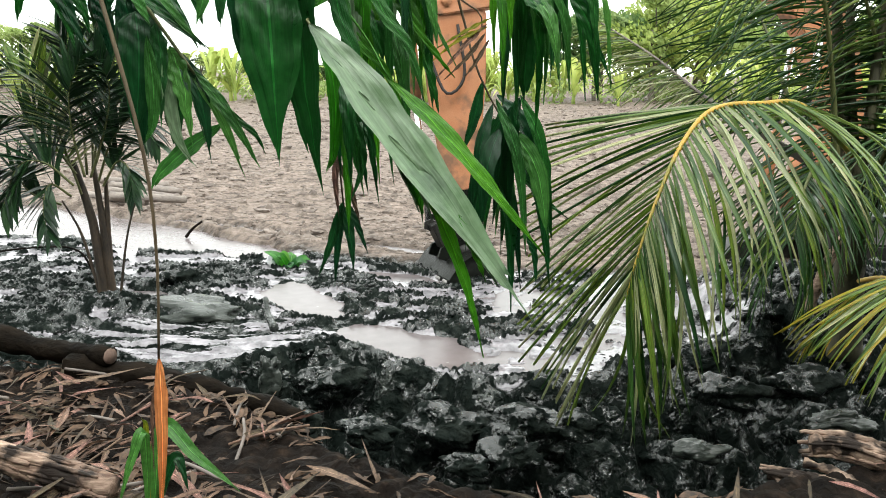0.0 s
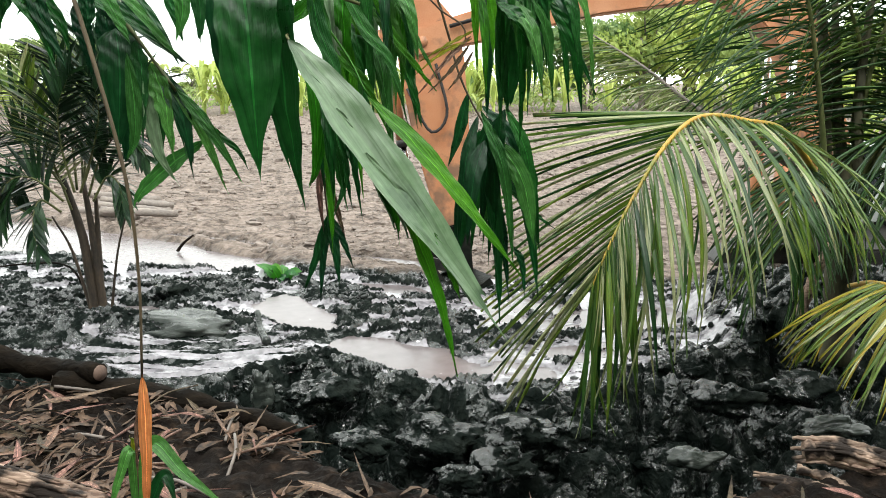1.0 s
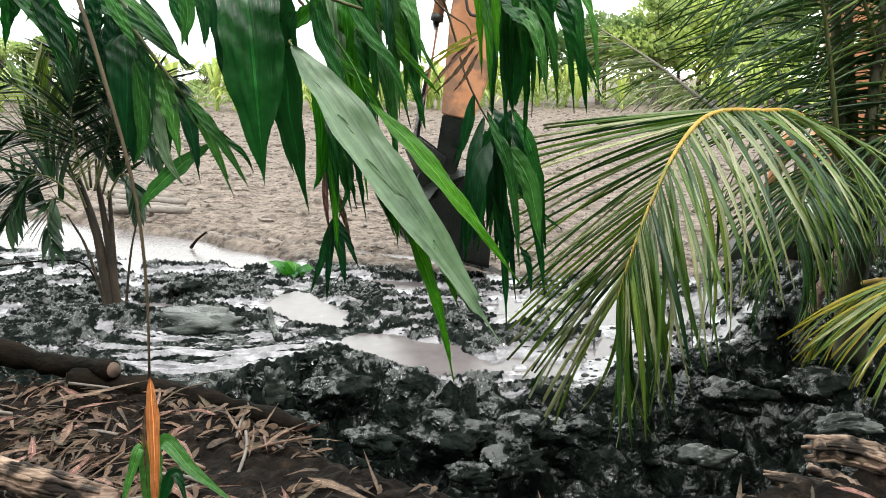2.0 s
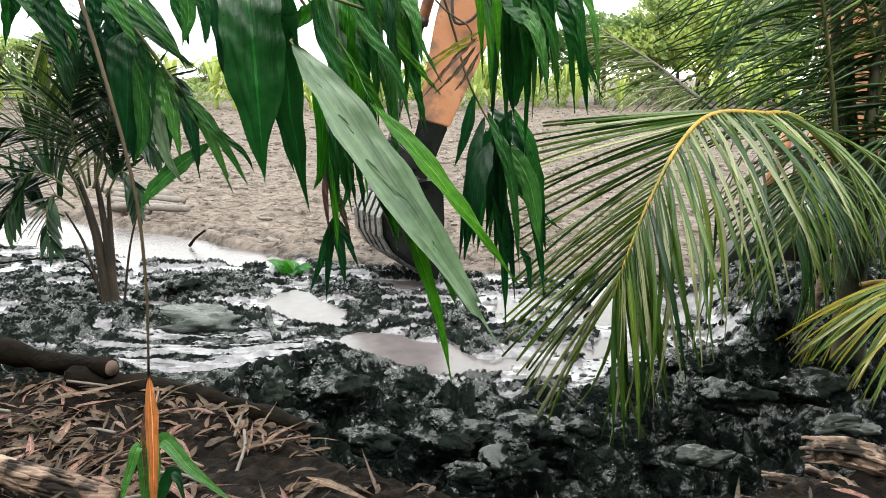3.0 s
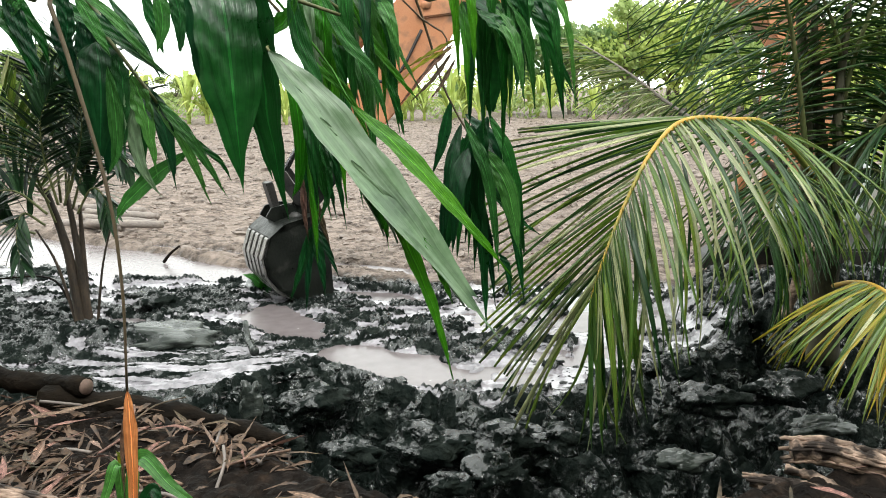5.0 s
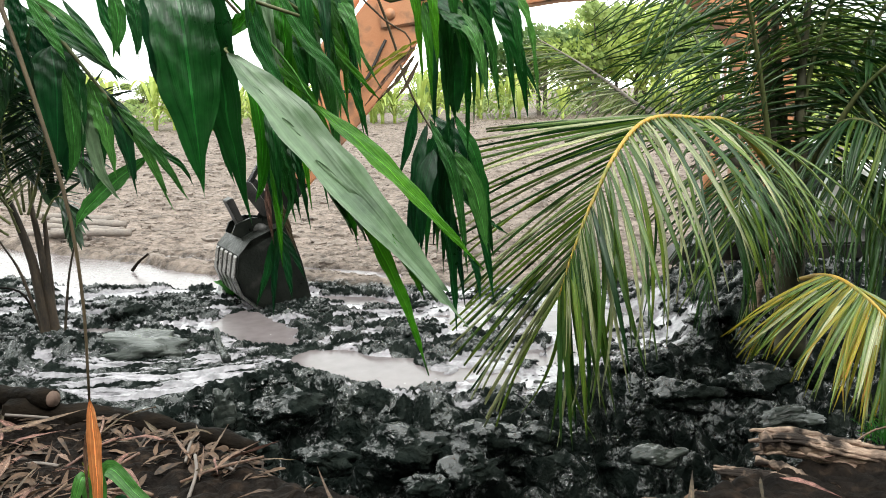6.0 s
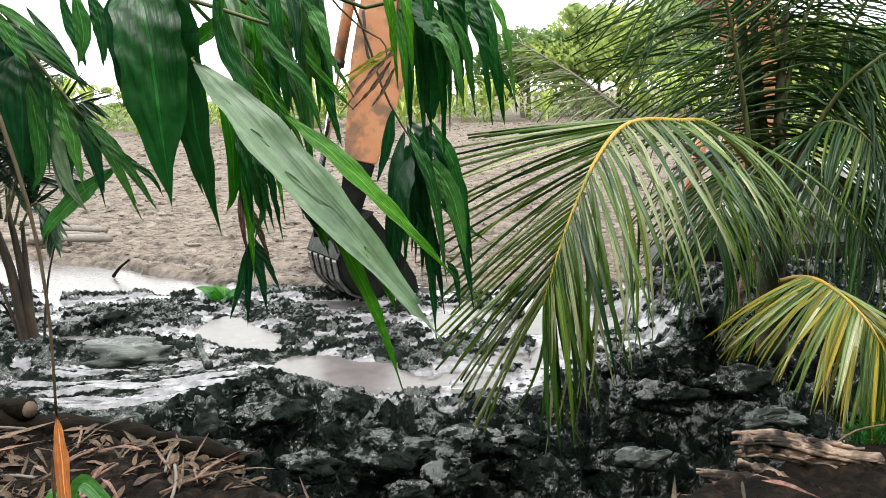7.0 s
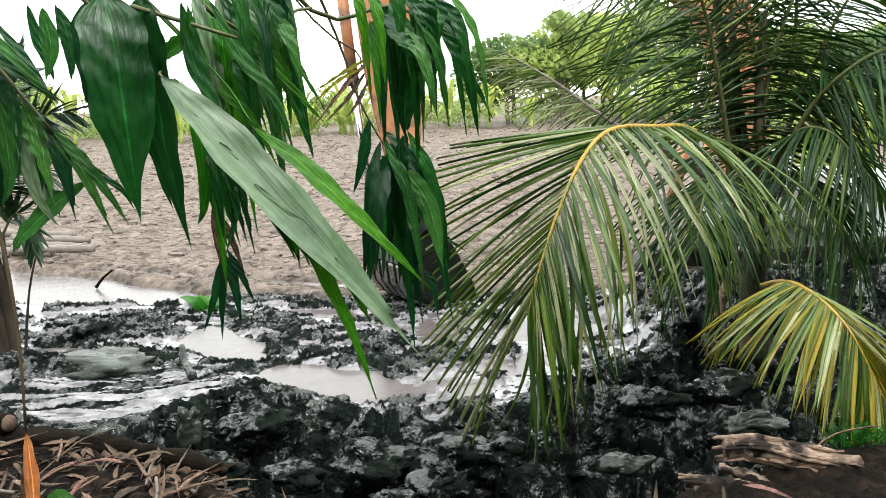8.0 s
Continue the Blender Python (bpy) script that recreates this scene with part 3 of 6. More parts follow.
    part("cylinder_rod", rod(bmesh.new(), (-0.5, 0, -1.25), (-0.47, 0, -2.86), 0.045), CHROME, stick, "bright chrome rod")
    bm = bmesh.new()
    rod(bm, (0, -0.26, 0), (0, 0.26, 0), 0.07, 16)
    part("boom_pin", bm, ORANGE_PAINT, stick)
    bm = bmesh.new()
    prism(bm, [(-0.52, 0.32), (-0.34, 0.38), (-0.26, 0.2), (-0.34, 0.1), (-0.54, 0.14)], -0.1, 0.1, 0.01)
    part("cylinder_bracket", bm, ORANGE_PAINT, stick, "", False)
    for y, r in ((-0.2, 0.35), (0.2, 0.28)):
        bm = bmesh.new()
        tube(bm, curve_points([(-0.3, y, -0.55), (-0.1, y * 1.5, -1.0 - r * 0.4), (0.16, y * 1.4, -0.95), (0.12, y, -0.3)], 14), [0.02] * 15, 6)
        part("hose", bm, RUBBER, stick, "looped black hydraulic hose")
    for y in (-0.2, 0.2):
        bm = bmesh.new()
        prism(bm, [(-0.52, -2.84), (-0.43, -2.81), (-0.02, -3.0), (-0.02, -3.1), (-0.1, -3.12), (-0.53, -2.94)], y - 0.025, y + 0.025, 0.006)
        part("side_link", bm, DARK_STEEL, stick, "", False)
    bm = bmesh.new()
    rod(bm, (0, -0.3, -STICK_L), (0, 0.3, -STICK_L), 0.065, 14)
    rod(bm, (0, -0.32, -STICK_L), (0, -0.29, -STICK_L), 0.1, 14)
    rod(bm, (0, 0.29, -STICK_L), (0, 0.32, -STICK_L), 0.1, 14)
    part("bucket_pin", bm, DARK_STEEL, stick)
    ex_parts["stick"] = stick
    # bucket: origin at the pin, mouth towards the machine, teeth down
    back = [(0.16, 0.05), (-0.1, 0.03), (-0.34, -0.02), (-0.52, -0.16), (-0.6, -0.4), (-0.56, -0.64), (-0.42, -0.84), (-0.2, -0.98), (0.2, -1.2)]
    SCALE_B = 1.08
    back = [(x * SCALE_B, z * SCALE_B) for x, z in back]
    inner = [(x + 0.035, z + 0.012) if z > -0.75 else (x + 0.02, z + 0.04) for x, z in back]
    bucket = part("bucket", prism(bmesh.new(), back + inner[::-1], -0.5, 0.5), BUCKET_STEEL, ex, "black mud-smeared toothed digging bucket", False)
    for y in (-0.5, 0.475):
        bm = bmesh.new()
        prism(bm, back + [(0.28, -1.08), (0.25, -0.48)], y, y + 0.03, 0.004)
        part("side_plate", bm, BUCKET_STEEL, bucket, "", False)
    for y in (-0.16, 0.13):
        bm = bmesh.new()
        prism(bm, [(0.1, -0.12), (0.12, 0.1), (0.0, 0.14), (-0.2, 0.2), (-0.42, 0.16), (-0.5, 0.04), (-0.36, -0.06), (-0.1, 0.0)], y, y + 0.04, 0.006)
        part("ear_plate", bm, BUCKET_STEEL, bucket, "", False)
    part("push_link", prism(bmesh.new(), [(-0.36, 0.1), (-0.28, 0.14), (-0.36, 0.5), (-0.46, 0.48)], -0.1, 0.1, 0.01), DARK_STEEL, bucket, "", False)
    for k in range(5):
        y = -0.4 + 0.2 * k
        bm = bmesh.new()
        prism(bm, [(x - 0.012 if z > -0.9 else x, z - 0.012) for x, z in back[3:]] + [(x - 0.035, z - 0.03) for x, z in back[3:]][::-1], y - 0.062, y + 0.062)
        part("wear_strip", bm, WORN_STEEL, bucket, "rubbed bright steel wear strip", False)
    for k in range(5):
        y = -0.44 + 0.22 * k
        bm = bmesh.new()
        prism(bm, [(0.13, -1.2), (0.1, -1.3), (0.26, -1.37), (0.44, -1.43), (0.28, -1.28)], y - 0.045, y + 0.045, 0.01)
        part("tooth", bm, WORN_STEEL, bucket, "worn bright tooth", False)
    ex_parts["bucket"] = bucket
    # upper body and undercarriage, mostly behind the palm
    for y in (-1.15, 0.65):
        bm = bmesh.new()
        oval = [(-1.55 + 0.38 * math.cos(a), 0.4 + 0.38 * math.sin(a)) for a in [math.pi / 2 + i * math.pi / 8 for i in range(9)]] + [(1.75 + 0.38 * math.cos(a), 0.4 + 0.38 * math.sin(a)) for a in [-math.pi / 2 + i * math.pi / 8 for i in range(9)]]
        prism(bm, oval, y + 0.03, y + 0.47, 0.01)
        track = part("track_frame", bm, DARK_STEEL, ex, "muddy black track", False)
        for k in range(17):
            for z in (0.0, 0.76):
                part("track_shoe", box(bmesh.new(), -1.6 + 0.2 * k, -1.43 + 0.2 * k, y, y + 0.5, z + 0.0, z + 0.045, 0.008), DARK_STEEL, track, "", False)
    bm = bmesh.new()
    tube(bm, [Vector((0.2, 0, 0.5)), Vector((0.2, 0, 0.95))], [0.6, 0.6], 20)
    part("slew_ring", bm, DARK_STEEL, ex, "", False)
    part("deck", box(bmesh.new(), -0.95, 1.9, -1.2, 1.2, 0.93, 1.15, 0.03), DARK_STEEL, ex, "", False)
    part("engine_hood", box(bmesh.new(), 0.35, 1.8, -1.15, 1.15, 1.152, 1.95, 0.08), PALE_WALL, ex, "pale grey engine cover", False)
    part("counterweight", box(bmesh.new(), 1.8, 2.35, -1.18, 1.18, 0.98, 1.85, 0.12), PALE_WALL, ex, "", False)
    cab = part("cab", box(bmesh.new(), -0.85, 0.32, 0.35, 1.2, 1.152, 2.35, 0.07), PALE_WALL, ex, "pale cab with dark glass", False)
    part("cab_window", box(bmesh.new(), -0.72, 0.2, 0.33, 0.352, 1.6, 2.25, 0.02), GLASS_DARK, cab, "", False)
    part("cab_window", box(bmesh.new(), -0.872, -0.848, 0.42, 1.12, 1.5, 2.25, 0.01), GLASS_DARK, cab, "", False)
    return ex_parts


EX = excavator()

# ---- plants ----
LEAFLETS = []
for droop in (0.04, 0.12, 0.22, 0.36, 0.55, 0.75):
    bm = bmesh.new()
    uvs = bm.loops.layers.uv.verify()
    rows = 9
    grid = []
    for i in range(rows + 1):
        s = i / rows
        w = 0.5 * (min(1, 0.35 + s * 4) if s < 0.2 else (1 - ((s - 0.2) / 0.8) ** 2.2)) + 0.015
        z = -droop * s * s
        y = 0.02 * math.sin(s * 4 + droop * 30)
        grid.append([bm.verts.new((s * (1 - 0.3 * droop * s), y + k * w, z + (0.012 if k else 0.0))) for k in (-1, 0, 1)])
    for a, b in zip(grid, grid[1:]):
        for k in range(2):
            face = bm.faces.new((a[k], a[k + 1], b[k + 1], b[k]))
            for loop, (uc, ur) in zip(face.loops, ((k, 0), (k + 1, 0), (k + 1, 1), (k, 1))):
                loop[uvs].uv = (uc / 2, (grid.index(a) + ur) / rows)
    LEAFLETS.append(bm)
LEAFLET_MESHES = {}


def leaflet_mesh(kind, mat):
    if (kind, mat.name) not in LEAFLET_MESHES:
        LEAFLET_MESHES[kind, mat.name] = mesh_of("leaflet", LEAFLETS[kind].copy(), mat)
    return LEAFLET_MESHES[kind, mat.name]


def pinnate_frond(parent, points, per_side, length, width, mats, stem_mat, seed, thick=0.02, bare=0.12, spread=(68, 28), gravity=0.35, up=(0, 0, 1), lean=0.0, name="frond", shape=None, sides=(-1, 1), kinds=(0, 1, 1, 2), twist=0.5):
    """A feather frond: a tapered rachis and single leaflets on both sides. Points are in the parent's space; the first one is the frond's pivot."""
    rng = random.Random(seed)
    pivot = Vector(points[0])
    pts = curve_points([Vector(p) - pivot for p in points], 40)
    bm = bmesh.new()
    tube(bm, pts, [thick * (1 - 0.82 * i / 40) for i in range(41)], 7)
    stem = part(name, bm, stem_mat, parent)
    stem.location = pivot
    up = Vector(up).normalized()
    for side in sides:
        for k in range(per_side):
            s = bare + (1 - bare) * (k + 0.5 + rng.uniform(-0.25, 0.25)) / per_side
            j = min(int(s * 40), 39)
            p = pts[j].lerp(pts[j + 1], s * 40 - j)
            t = (pts[j + 1] - pts[j]).normalized()
            lateral = t.cross(up)
            lateral = (lateral.normalized() if lateral.length > 0.05 else Vector((1, 0, 0))) * side
            u = (s - bare) / (1 - bare)
            ang = radians(spread[0] + (spread[1] - spread[0]) * u + rng.uniform(-5, 5))
            d = t * math.cos(ang) + lateral * math.sin(ang) + lateral.cross(t) * (lean * side)
            pull = gravity[side > 0] if isinstance(gravity, tuple) else gravity
            d = (d + Vector((0, 0, -pull * rng.uniform(0.6, 1.3)))).normalized()
            size = length * (shape(u) if shape else (0.55 + 1.6 * u - 1.75 * u * u)) * rng.uniform(0.9, 1.08)
            nor = Vector((0, 0, 1)) - d * d.z
            if nor.length < 0.35:
                nor = nor + Vector((0, -1, 0)) * 0.5
            nor = (nor - d * nor.dot(d)).normalized()
            nor = Matrix.Rotation(rng.uniform(-twist, twist), 3, d) @ nor
            y = nor.cross(d)
            leaf = new("leaflet", leaflet_mesh(rng.choice(kinds[side > 0] if isinstance(kinds[0], tuple) else kinds), rng.choice(mats)))
            leaf.parent = stem
            wd = width * rng.uniform(0.8, 1.2)
            leaf.matrix_local = Matrix(((d.x * size, y.x * wd, nor.x * size, p.x), (d.y * size, y.y * wd, nor.y * size, p.y), (d.z * size, y.z * wd, nor.z * size, p.z), (0, 0, 0, 1)))
    return stem


def broad_frond(parent, stem_points, blades, seed, stem_mat=GREEN_STEM, thick=0.008, name="frond", label=""):
    """A stem with single broad hanging leaflets. Blade: midrib points, width, material, torn tip 0 to 1, facing."""
    rng = random.Random(seed)
    pivot = Vector(stem_points[0])
    pts = curve_points([Vector(p) - pivot for p in stem_points], 20)
    bm = bmesh.new()
    tube(bm, pts, [thick * (1 - 0.6 * i / 20) for i in range(21)], 7)
    stem = part(name, bm, stem_mat, parent, label)
    stem.location = pivot
    for points, width, mat, torn, facing in blades:
        bm = bmesh.new()
        blade(bm, [Vector(p) - pivot for p in points], width, facing, rng, fold=rng.uniform(0.15, 0.4), ragged=torn, widest=0.35 if mat is SHEEN_LEAF else 0.16 if width > 0.055 else 0.3, hold=0.55 if width > 0.055 else 0.35)
        part("leaflet", bm, mat, stem)
    return stem


def hanging(seed, count, x, z, y, fall, drift, width, mats, torn=0.3, away=0.06):
    """Blades that hang from a span: x, z and y ranges of their roots, range of fall, and range of sideways drift."""
    rng = random.Random(seed)
    out = []
    for _ in range(count):
        r = Vector((rng.uniform(*x), rng.uniform(*y), rng.uniform(*z)))
        f, dr = rng.uniform(*fall), rng.uniform(*drift)
        tip = r + Vector((dr, rng.uniform(-away, away), -f))
        mid = r.lerp(tip, 0.4) + Vector((dr * 0.25, -0.02, 0.04 * f))
        out.append(((r, mid, tip), rng.uniform(*width), rng.choice(mats), torn if rng.random() < 0.6 else 0.0, (rng.uniform(-0.6, 0.6), -1, rng.uniform(0.0, 0.6))))
    return out


FACE = (0.1, -0.8, 0.6)

# palm beside the camera, whose broad leaflets hang before the lens
near_palm = thing("broadleaf_palm", (-1.75, 0.55, -0.02), "palm with broad drooping dark green leaflets overhead", "palm")
origin = Vector((-1.75, 0.55, -0.02))


def rel(points):
    return [Vector(p) - origin for p in points]


def rel_blades(blades):
    return [(rel(b[0]), *b[1:]) for b in blades]


bm = bmesh.new()
tube(bm, curve_points([(0, 0, -0.05), (0.03, 0.0, 1.2), (0.0, 0.05, 2.6)], 14), [0.055 - 0.0015 * i for i in range(15)], 10, 0.06, random.Random(3))
part("trunk", bm, PALM_BARK, near_palm)
crown = (-1.75, 0.6, 2.55)
A = broad_frond(near_palm, rel([crown, (-1.1, 1.0, 2.6), (-0.404, 1.4, 1.806), (-0.306, 1.36, 1.772), (-0.146, 1.4, 1.72)]), rel_blades([
    (((-0.349, 1.36, 1.791), (-0.332, 1.33, 1.695), (-0.325, 1.32, 1.572), (-0.32, 1.32, 1.41)), 0.104, DARK_LEAF, 0.28, (0.25, -1, 0.15)),
    (((-0.3, 1.38, 1.793), (-0.284, 1.36, 1.678), (-0.276, 1.36, 1.532), (-0.25, 1.36, 1.351)), 0.078, DARK_LEAF, 0.25, (-0.5, -1, 0.1)),
    (((-0.39, 1.4, 1.787), (-0.391, 1.4, 1.7), (-0.381, 1.4, 1.611), (-0.362, 1.4, 1.488)), 0.06, DARK_LEAF, 0.2, (0.5, -1, 0.1)),
    (((-0.225, 1.4, 1.777), (-0.213, 1.4, 1.681), (-0.199, 1.39, 1.611), (-0.188, 1.38, 1.526)), 0.03, MID_LEAF, 0.0, (-0.2, -1, 0.4)),
    (((-0.294, 1.42, 1.682), (-0.258, 1.4, 1.71), (-0.226, 1.4, 1.739)), 0.025, FRESH_LEAF, 0.0, (0, -1, 0.6)),
    (((-0.313, 1.420, 1.784), (-0.304, 1.420, 1.667), (-0.294, 1.420, 1.544), (-0.265, 1.420, 1.374)), 0.05, DARK_LEAF, 0.1, (0.3, -1, 0.3)),
    (((-0.227, 1.360, 1.776), (-0.216, 1.360, 1.682), (-0.189, 1.360, 1.605), (-0.182, 1.360, 1.531)), 0.03, MID_LEAF, 0, (0.3, -1, 0.3)),
    (((-0.195, 1.450, 1.788), (-0.146, 1.450, 1.688), (-0.094, 1.450, 1.616), (-0.064, 1.450, 1.505)), 0.026, MID_LEAF, 0, (0.3, -1, 0.3)),
    (((-0.237, 1.500, 1.712), (-0.196, 1.500, 1.638), (-0.143, 1.500, 1.573), (-0.100, 1.500, 1.474)), 0.024, FRESH_LEAF, 0, (0.3, -1, 0.3)),
    (((-0.148, 1.500, 1.784), (-0.096, 1.500, 1.680), (-0.042, 1.500, 1.605), (-0.009, 1.500, 1.567)), 0.016, FRESH_LEAF, 0, (0.3, -1, 0.3)),
    (((-0.275, 1.360, 1.683), (-0.235, 1.360, 1.711), (-0.208, 1.360, 1.767)), 0.022, FRESH_LEAF, 0, (0.3, -1, 0.3)),
    (((-0.283, 1.500, 1.660), (-0.248, 1.500, 1.563), (-0.248, 1.500, 1.430), (-0.268, 1.500, 1.373)), 0.03, FRESH_LEAF, 0.1, (0.3, -1, 0.3)),
    (((-0.233, 1.500, 1.541), (-0.202, 1.500, 1.463), (-0.193, 1.500, 1.395), (-0.219, 1.500, 1.314)), 0.022, MID_LEAF, 0, (0.3, -1, 0.3)),
    (((-0.483, 1.45, 1.784), (-0.477, 1.45, 1.714), (-0.495, 1.45, 1.653)), 0.03, MID_LEAF, 0.2, (0.3, -1, 0.2)),
    (((-0.457, 1.45, 1.784), (-0.445, 1.45, 1.724), (-0.449, 1.45, 1.648)), 0.028, MID_LEAF, 0.2, (0.3, -1, 0.2)),
]), 1)
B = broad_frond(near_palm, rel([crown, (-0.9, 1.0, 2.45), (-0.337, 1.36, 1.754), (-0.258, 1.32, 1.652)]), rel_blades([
    (((-0.259, 1.31, 1.653), (-0.2, 1.29, 1.573), (-0.115, 1.27, 1.446), (-0.014, 1.25, 1.305), (0.111, 1.24, 1.115)), 0.086, SHEEN_LEAF, 0.12, (0.55, -0.8, 0.55)),
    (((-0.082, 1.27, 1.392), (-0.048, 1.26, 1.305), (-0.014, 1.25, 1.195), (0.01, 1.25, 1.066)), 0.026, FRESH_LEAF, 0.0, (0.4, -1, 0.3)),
    (((-0.222, 1.285, 1.595), (-0.173, 1.285, 1.511), (-0.127, 1.285, 1.433), (-0.091, 1.285, 1.328)), 0.036, SHEEN_LEAF, 0.0, (0.5, -0.9, 0.4)),
    (((-0.181, 1.280, 1.539), (-0.126, 1.280, 1.453), (-0.089, 1.280, 1.384), (-0.069, 1.280, 1.314)), 0.034, SHEEN_LEAF, 0.0, (0.5, -0.9, 0.4)),
    (((-0.134, 1.262, 1.465), (-0.060, 1.262, 1.358), (-0.012, 1.262, 1.288), (0.040, 1.262, 1.195)), 0.036, SHEEN_LEAF, 0.0, (0.5, -0.9, 0.4)),
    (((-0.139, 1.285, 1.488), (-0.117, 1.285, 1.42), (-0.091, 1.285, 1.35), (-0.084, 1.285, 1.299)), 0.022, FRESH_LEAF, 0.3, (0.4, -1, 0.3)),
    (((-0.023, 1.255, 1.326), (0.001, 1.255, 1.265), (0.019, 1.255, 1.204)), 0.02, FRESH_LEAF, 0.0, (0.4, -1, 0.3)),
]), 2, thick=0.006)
C = broad_frond(near_palm, rel([crown, (-0.8, 1.1, 2.5), (-0.247, 1.4, 1.739), (-0.132, 1.38, 1.553)]), rel_blades([
    (((-0.136, 1.38, 1.555), (-0.05, 1.36, 1.466), (0.043, 1.35, 1.348), (0.136, 1.35, 1.22)), 0.04, FRESH_LEAF, 0.0, (0.4, -0.8, 0.6)),
]), 3, FRESH_LEAF, thick=0.004)
x0, x1 = (-0.276, 1.6, 1.759)[0], (-0.12, 1.6, 1.759)[0]
z0 = (-0.213, 1.6, 1.759)[2]
D = broad_frond(near_palm, rel([crown, (-0.8, 1.2, 2.7), (-0.248, 1.55, 1.817), (-0.029, 1.7, 1.804)]), rel_blades(
    hanging(41, 36, (x0, x1), (z0 - 0.05, z0 + 0.12), (1.5, 1.75), (0.12, 0.42), (0.0, 0.09), (0.022, 0.04), (DARK_LEAF, MID_LEAF, MID_LEAF, FRESH_LEAF, SHEEN_LEAF), 0.2)
    + hanging(43, 9, (x1, x1 + 0.05), (z0, z0 + 0.1), (1.5, 1.7), (0.14, 0.26), (0.0, 0.07), (0.018, 0.03), (MID_LEAF, DARK_LEAF, FRESH_LEAF), 0.2)
    + hanging(42, 9, (x0, x0 + 0.07), (z0 - 0.3, z0 - 0.15), (1.5, 1.6), (0.16, 0.24), (-0.02, 0.06), (0.022, 0.034), (MID_LEAF, FRESH_LEAF, DARK_LEAF), 0.3)
    + [(((-0.105, 1.55, 1.775), (-0.061, 1.54, 1.689), (-0.007, 1.52, 1.59)), 0.016, MID_LEAF, 0.0, FACE), (((-0.098, 1.6, 1.692), (-0.058, 1.6, 1.566), (-0.038, 1.6, 1.484)), 0.02, DARK_LEAF, 0.2, FACE)]), 4)
x0, x1 = (0.097, 1.9, 1.789)[0], (0.283, 1.9, 1.789)[0]
z0 = (0.159, 1.9, 1.789)[2]
E = broad_frond(near_palm, rel([crown, (-0.6, 1.3, 2.9), (-0.108, 1.8, 1.889), (0.158, 1.9, 1.828), (0.32, 1.95, 1.753)]), rel_blades(
    hanging(51, 34, (x0, x1), (z0 - 0.03, z0 + 0.1), (1.8, 2.0), (0.1, 0.38), (-0.02, 0.12), (0.025, 0.042), (DARK_LEAF, DARK_LEAF, MID_LEAF, MID_LEAF), 0.25)
    + hanging(52, 3, (x0 - 0.06, x0 + 0.0), (z0, z0 + 0.1), (1.8, 1.85), (0.2, 0.28), (0.0, 0.03), (0.022, 0.03), (FRESH_LEAF,), 0.0)
    + [(((0.247, 1.95, 1.82), (0.321, 1.95, 1.712), (0.4, 1.95, 1.552)), 0.03, DARK_LEAF, 0.0, FACE), (((0.268, 1.95, 1.82), (0.328, 1.95, 1.712), (0.37, 1.95, 1.566)), 0.03, MID_LEAF, 0.0, FACE),
       (((0.16, 1.9, 1.736), (0.169, 1.9, 1.629), (0.172, 1.9, 1.498)), 0.06, DARK_LEAF, 0.2, (0.4, -1, 0))]), 5)
x0, x1 = (0.101, 2.3, 1.828)[0], (0.201, 2.3, 1.828)[0]
z0 = (0.13, 2.3, 1.518)[2]
G = broad_frond(near_palm, rel([crown, (-0.5, 1.5, 3.0), (-0.038, 2.2, 1.908), (0.078, 2.3, 1.568), (0.256, 2.3, 1.277)]), rel_blades(
    hanging(61, 22, (x0, x1), (z0 - 0.2, z0), (2.2, 2.4), (0.28, 0.52), (-0.1, 0.17), (0.032, 0.06), (DARK_LEAF, DARK_LEAF, MID_LEAF), 0.25)
    + [(((0.087, 2.3, 1.552), (0.062, 2.3, 1.433), (0.028, 2.3, 1.33)), 0.035, DARK_LEAF, 0, FACE), (((0.203, 2.3, 1.277), (0.293, 2.3, 1.188), (0.366, 2.3, 1.134)), 0.02, DARK_LEAF, 0, FACE),
       (((0.234, 2.3, 1.079), (0.262, 2.3, 1.024), (0.274, 2.3, 0.912)), 0.025, DARK_LEAF, 0, FACE)]), 6, BROWN_STEM, thick=0.006)
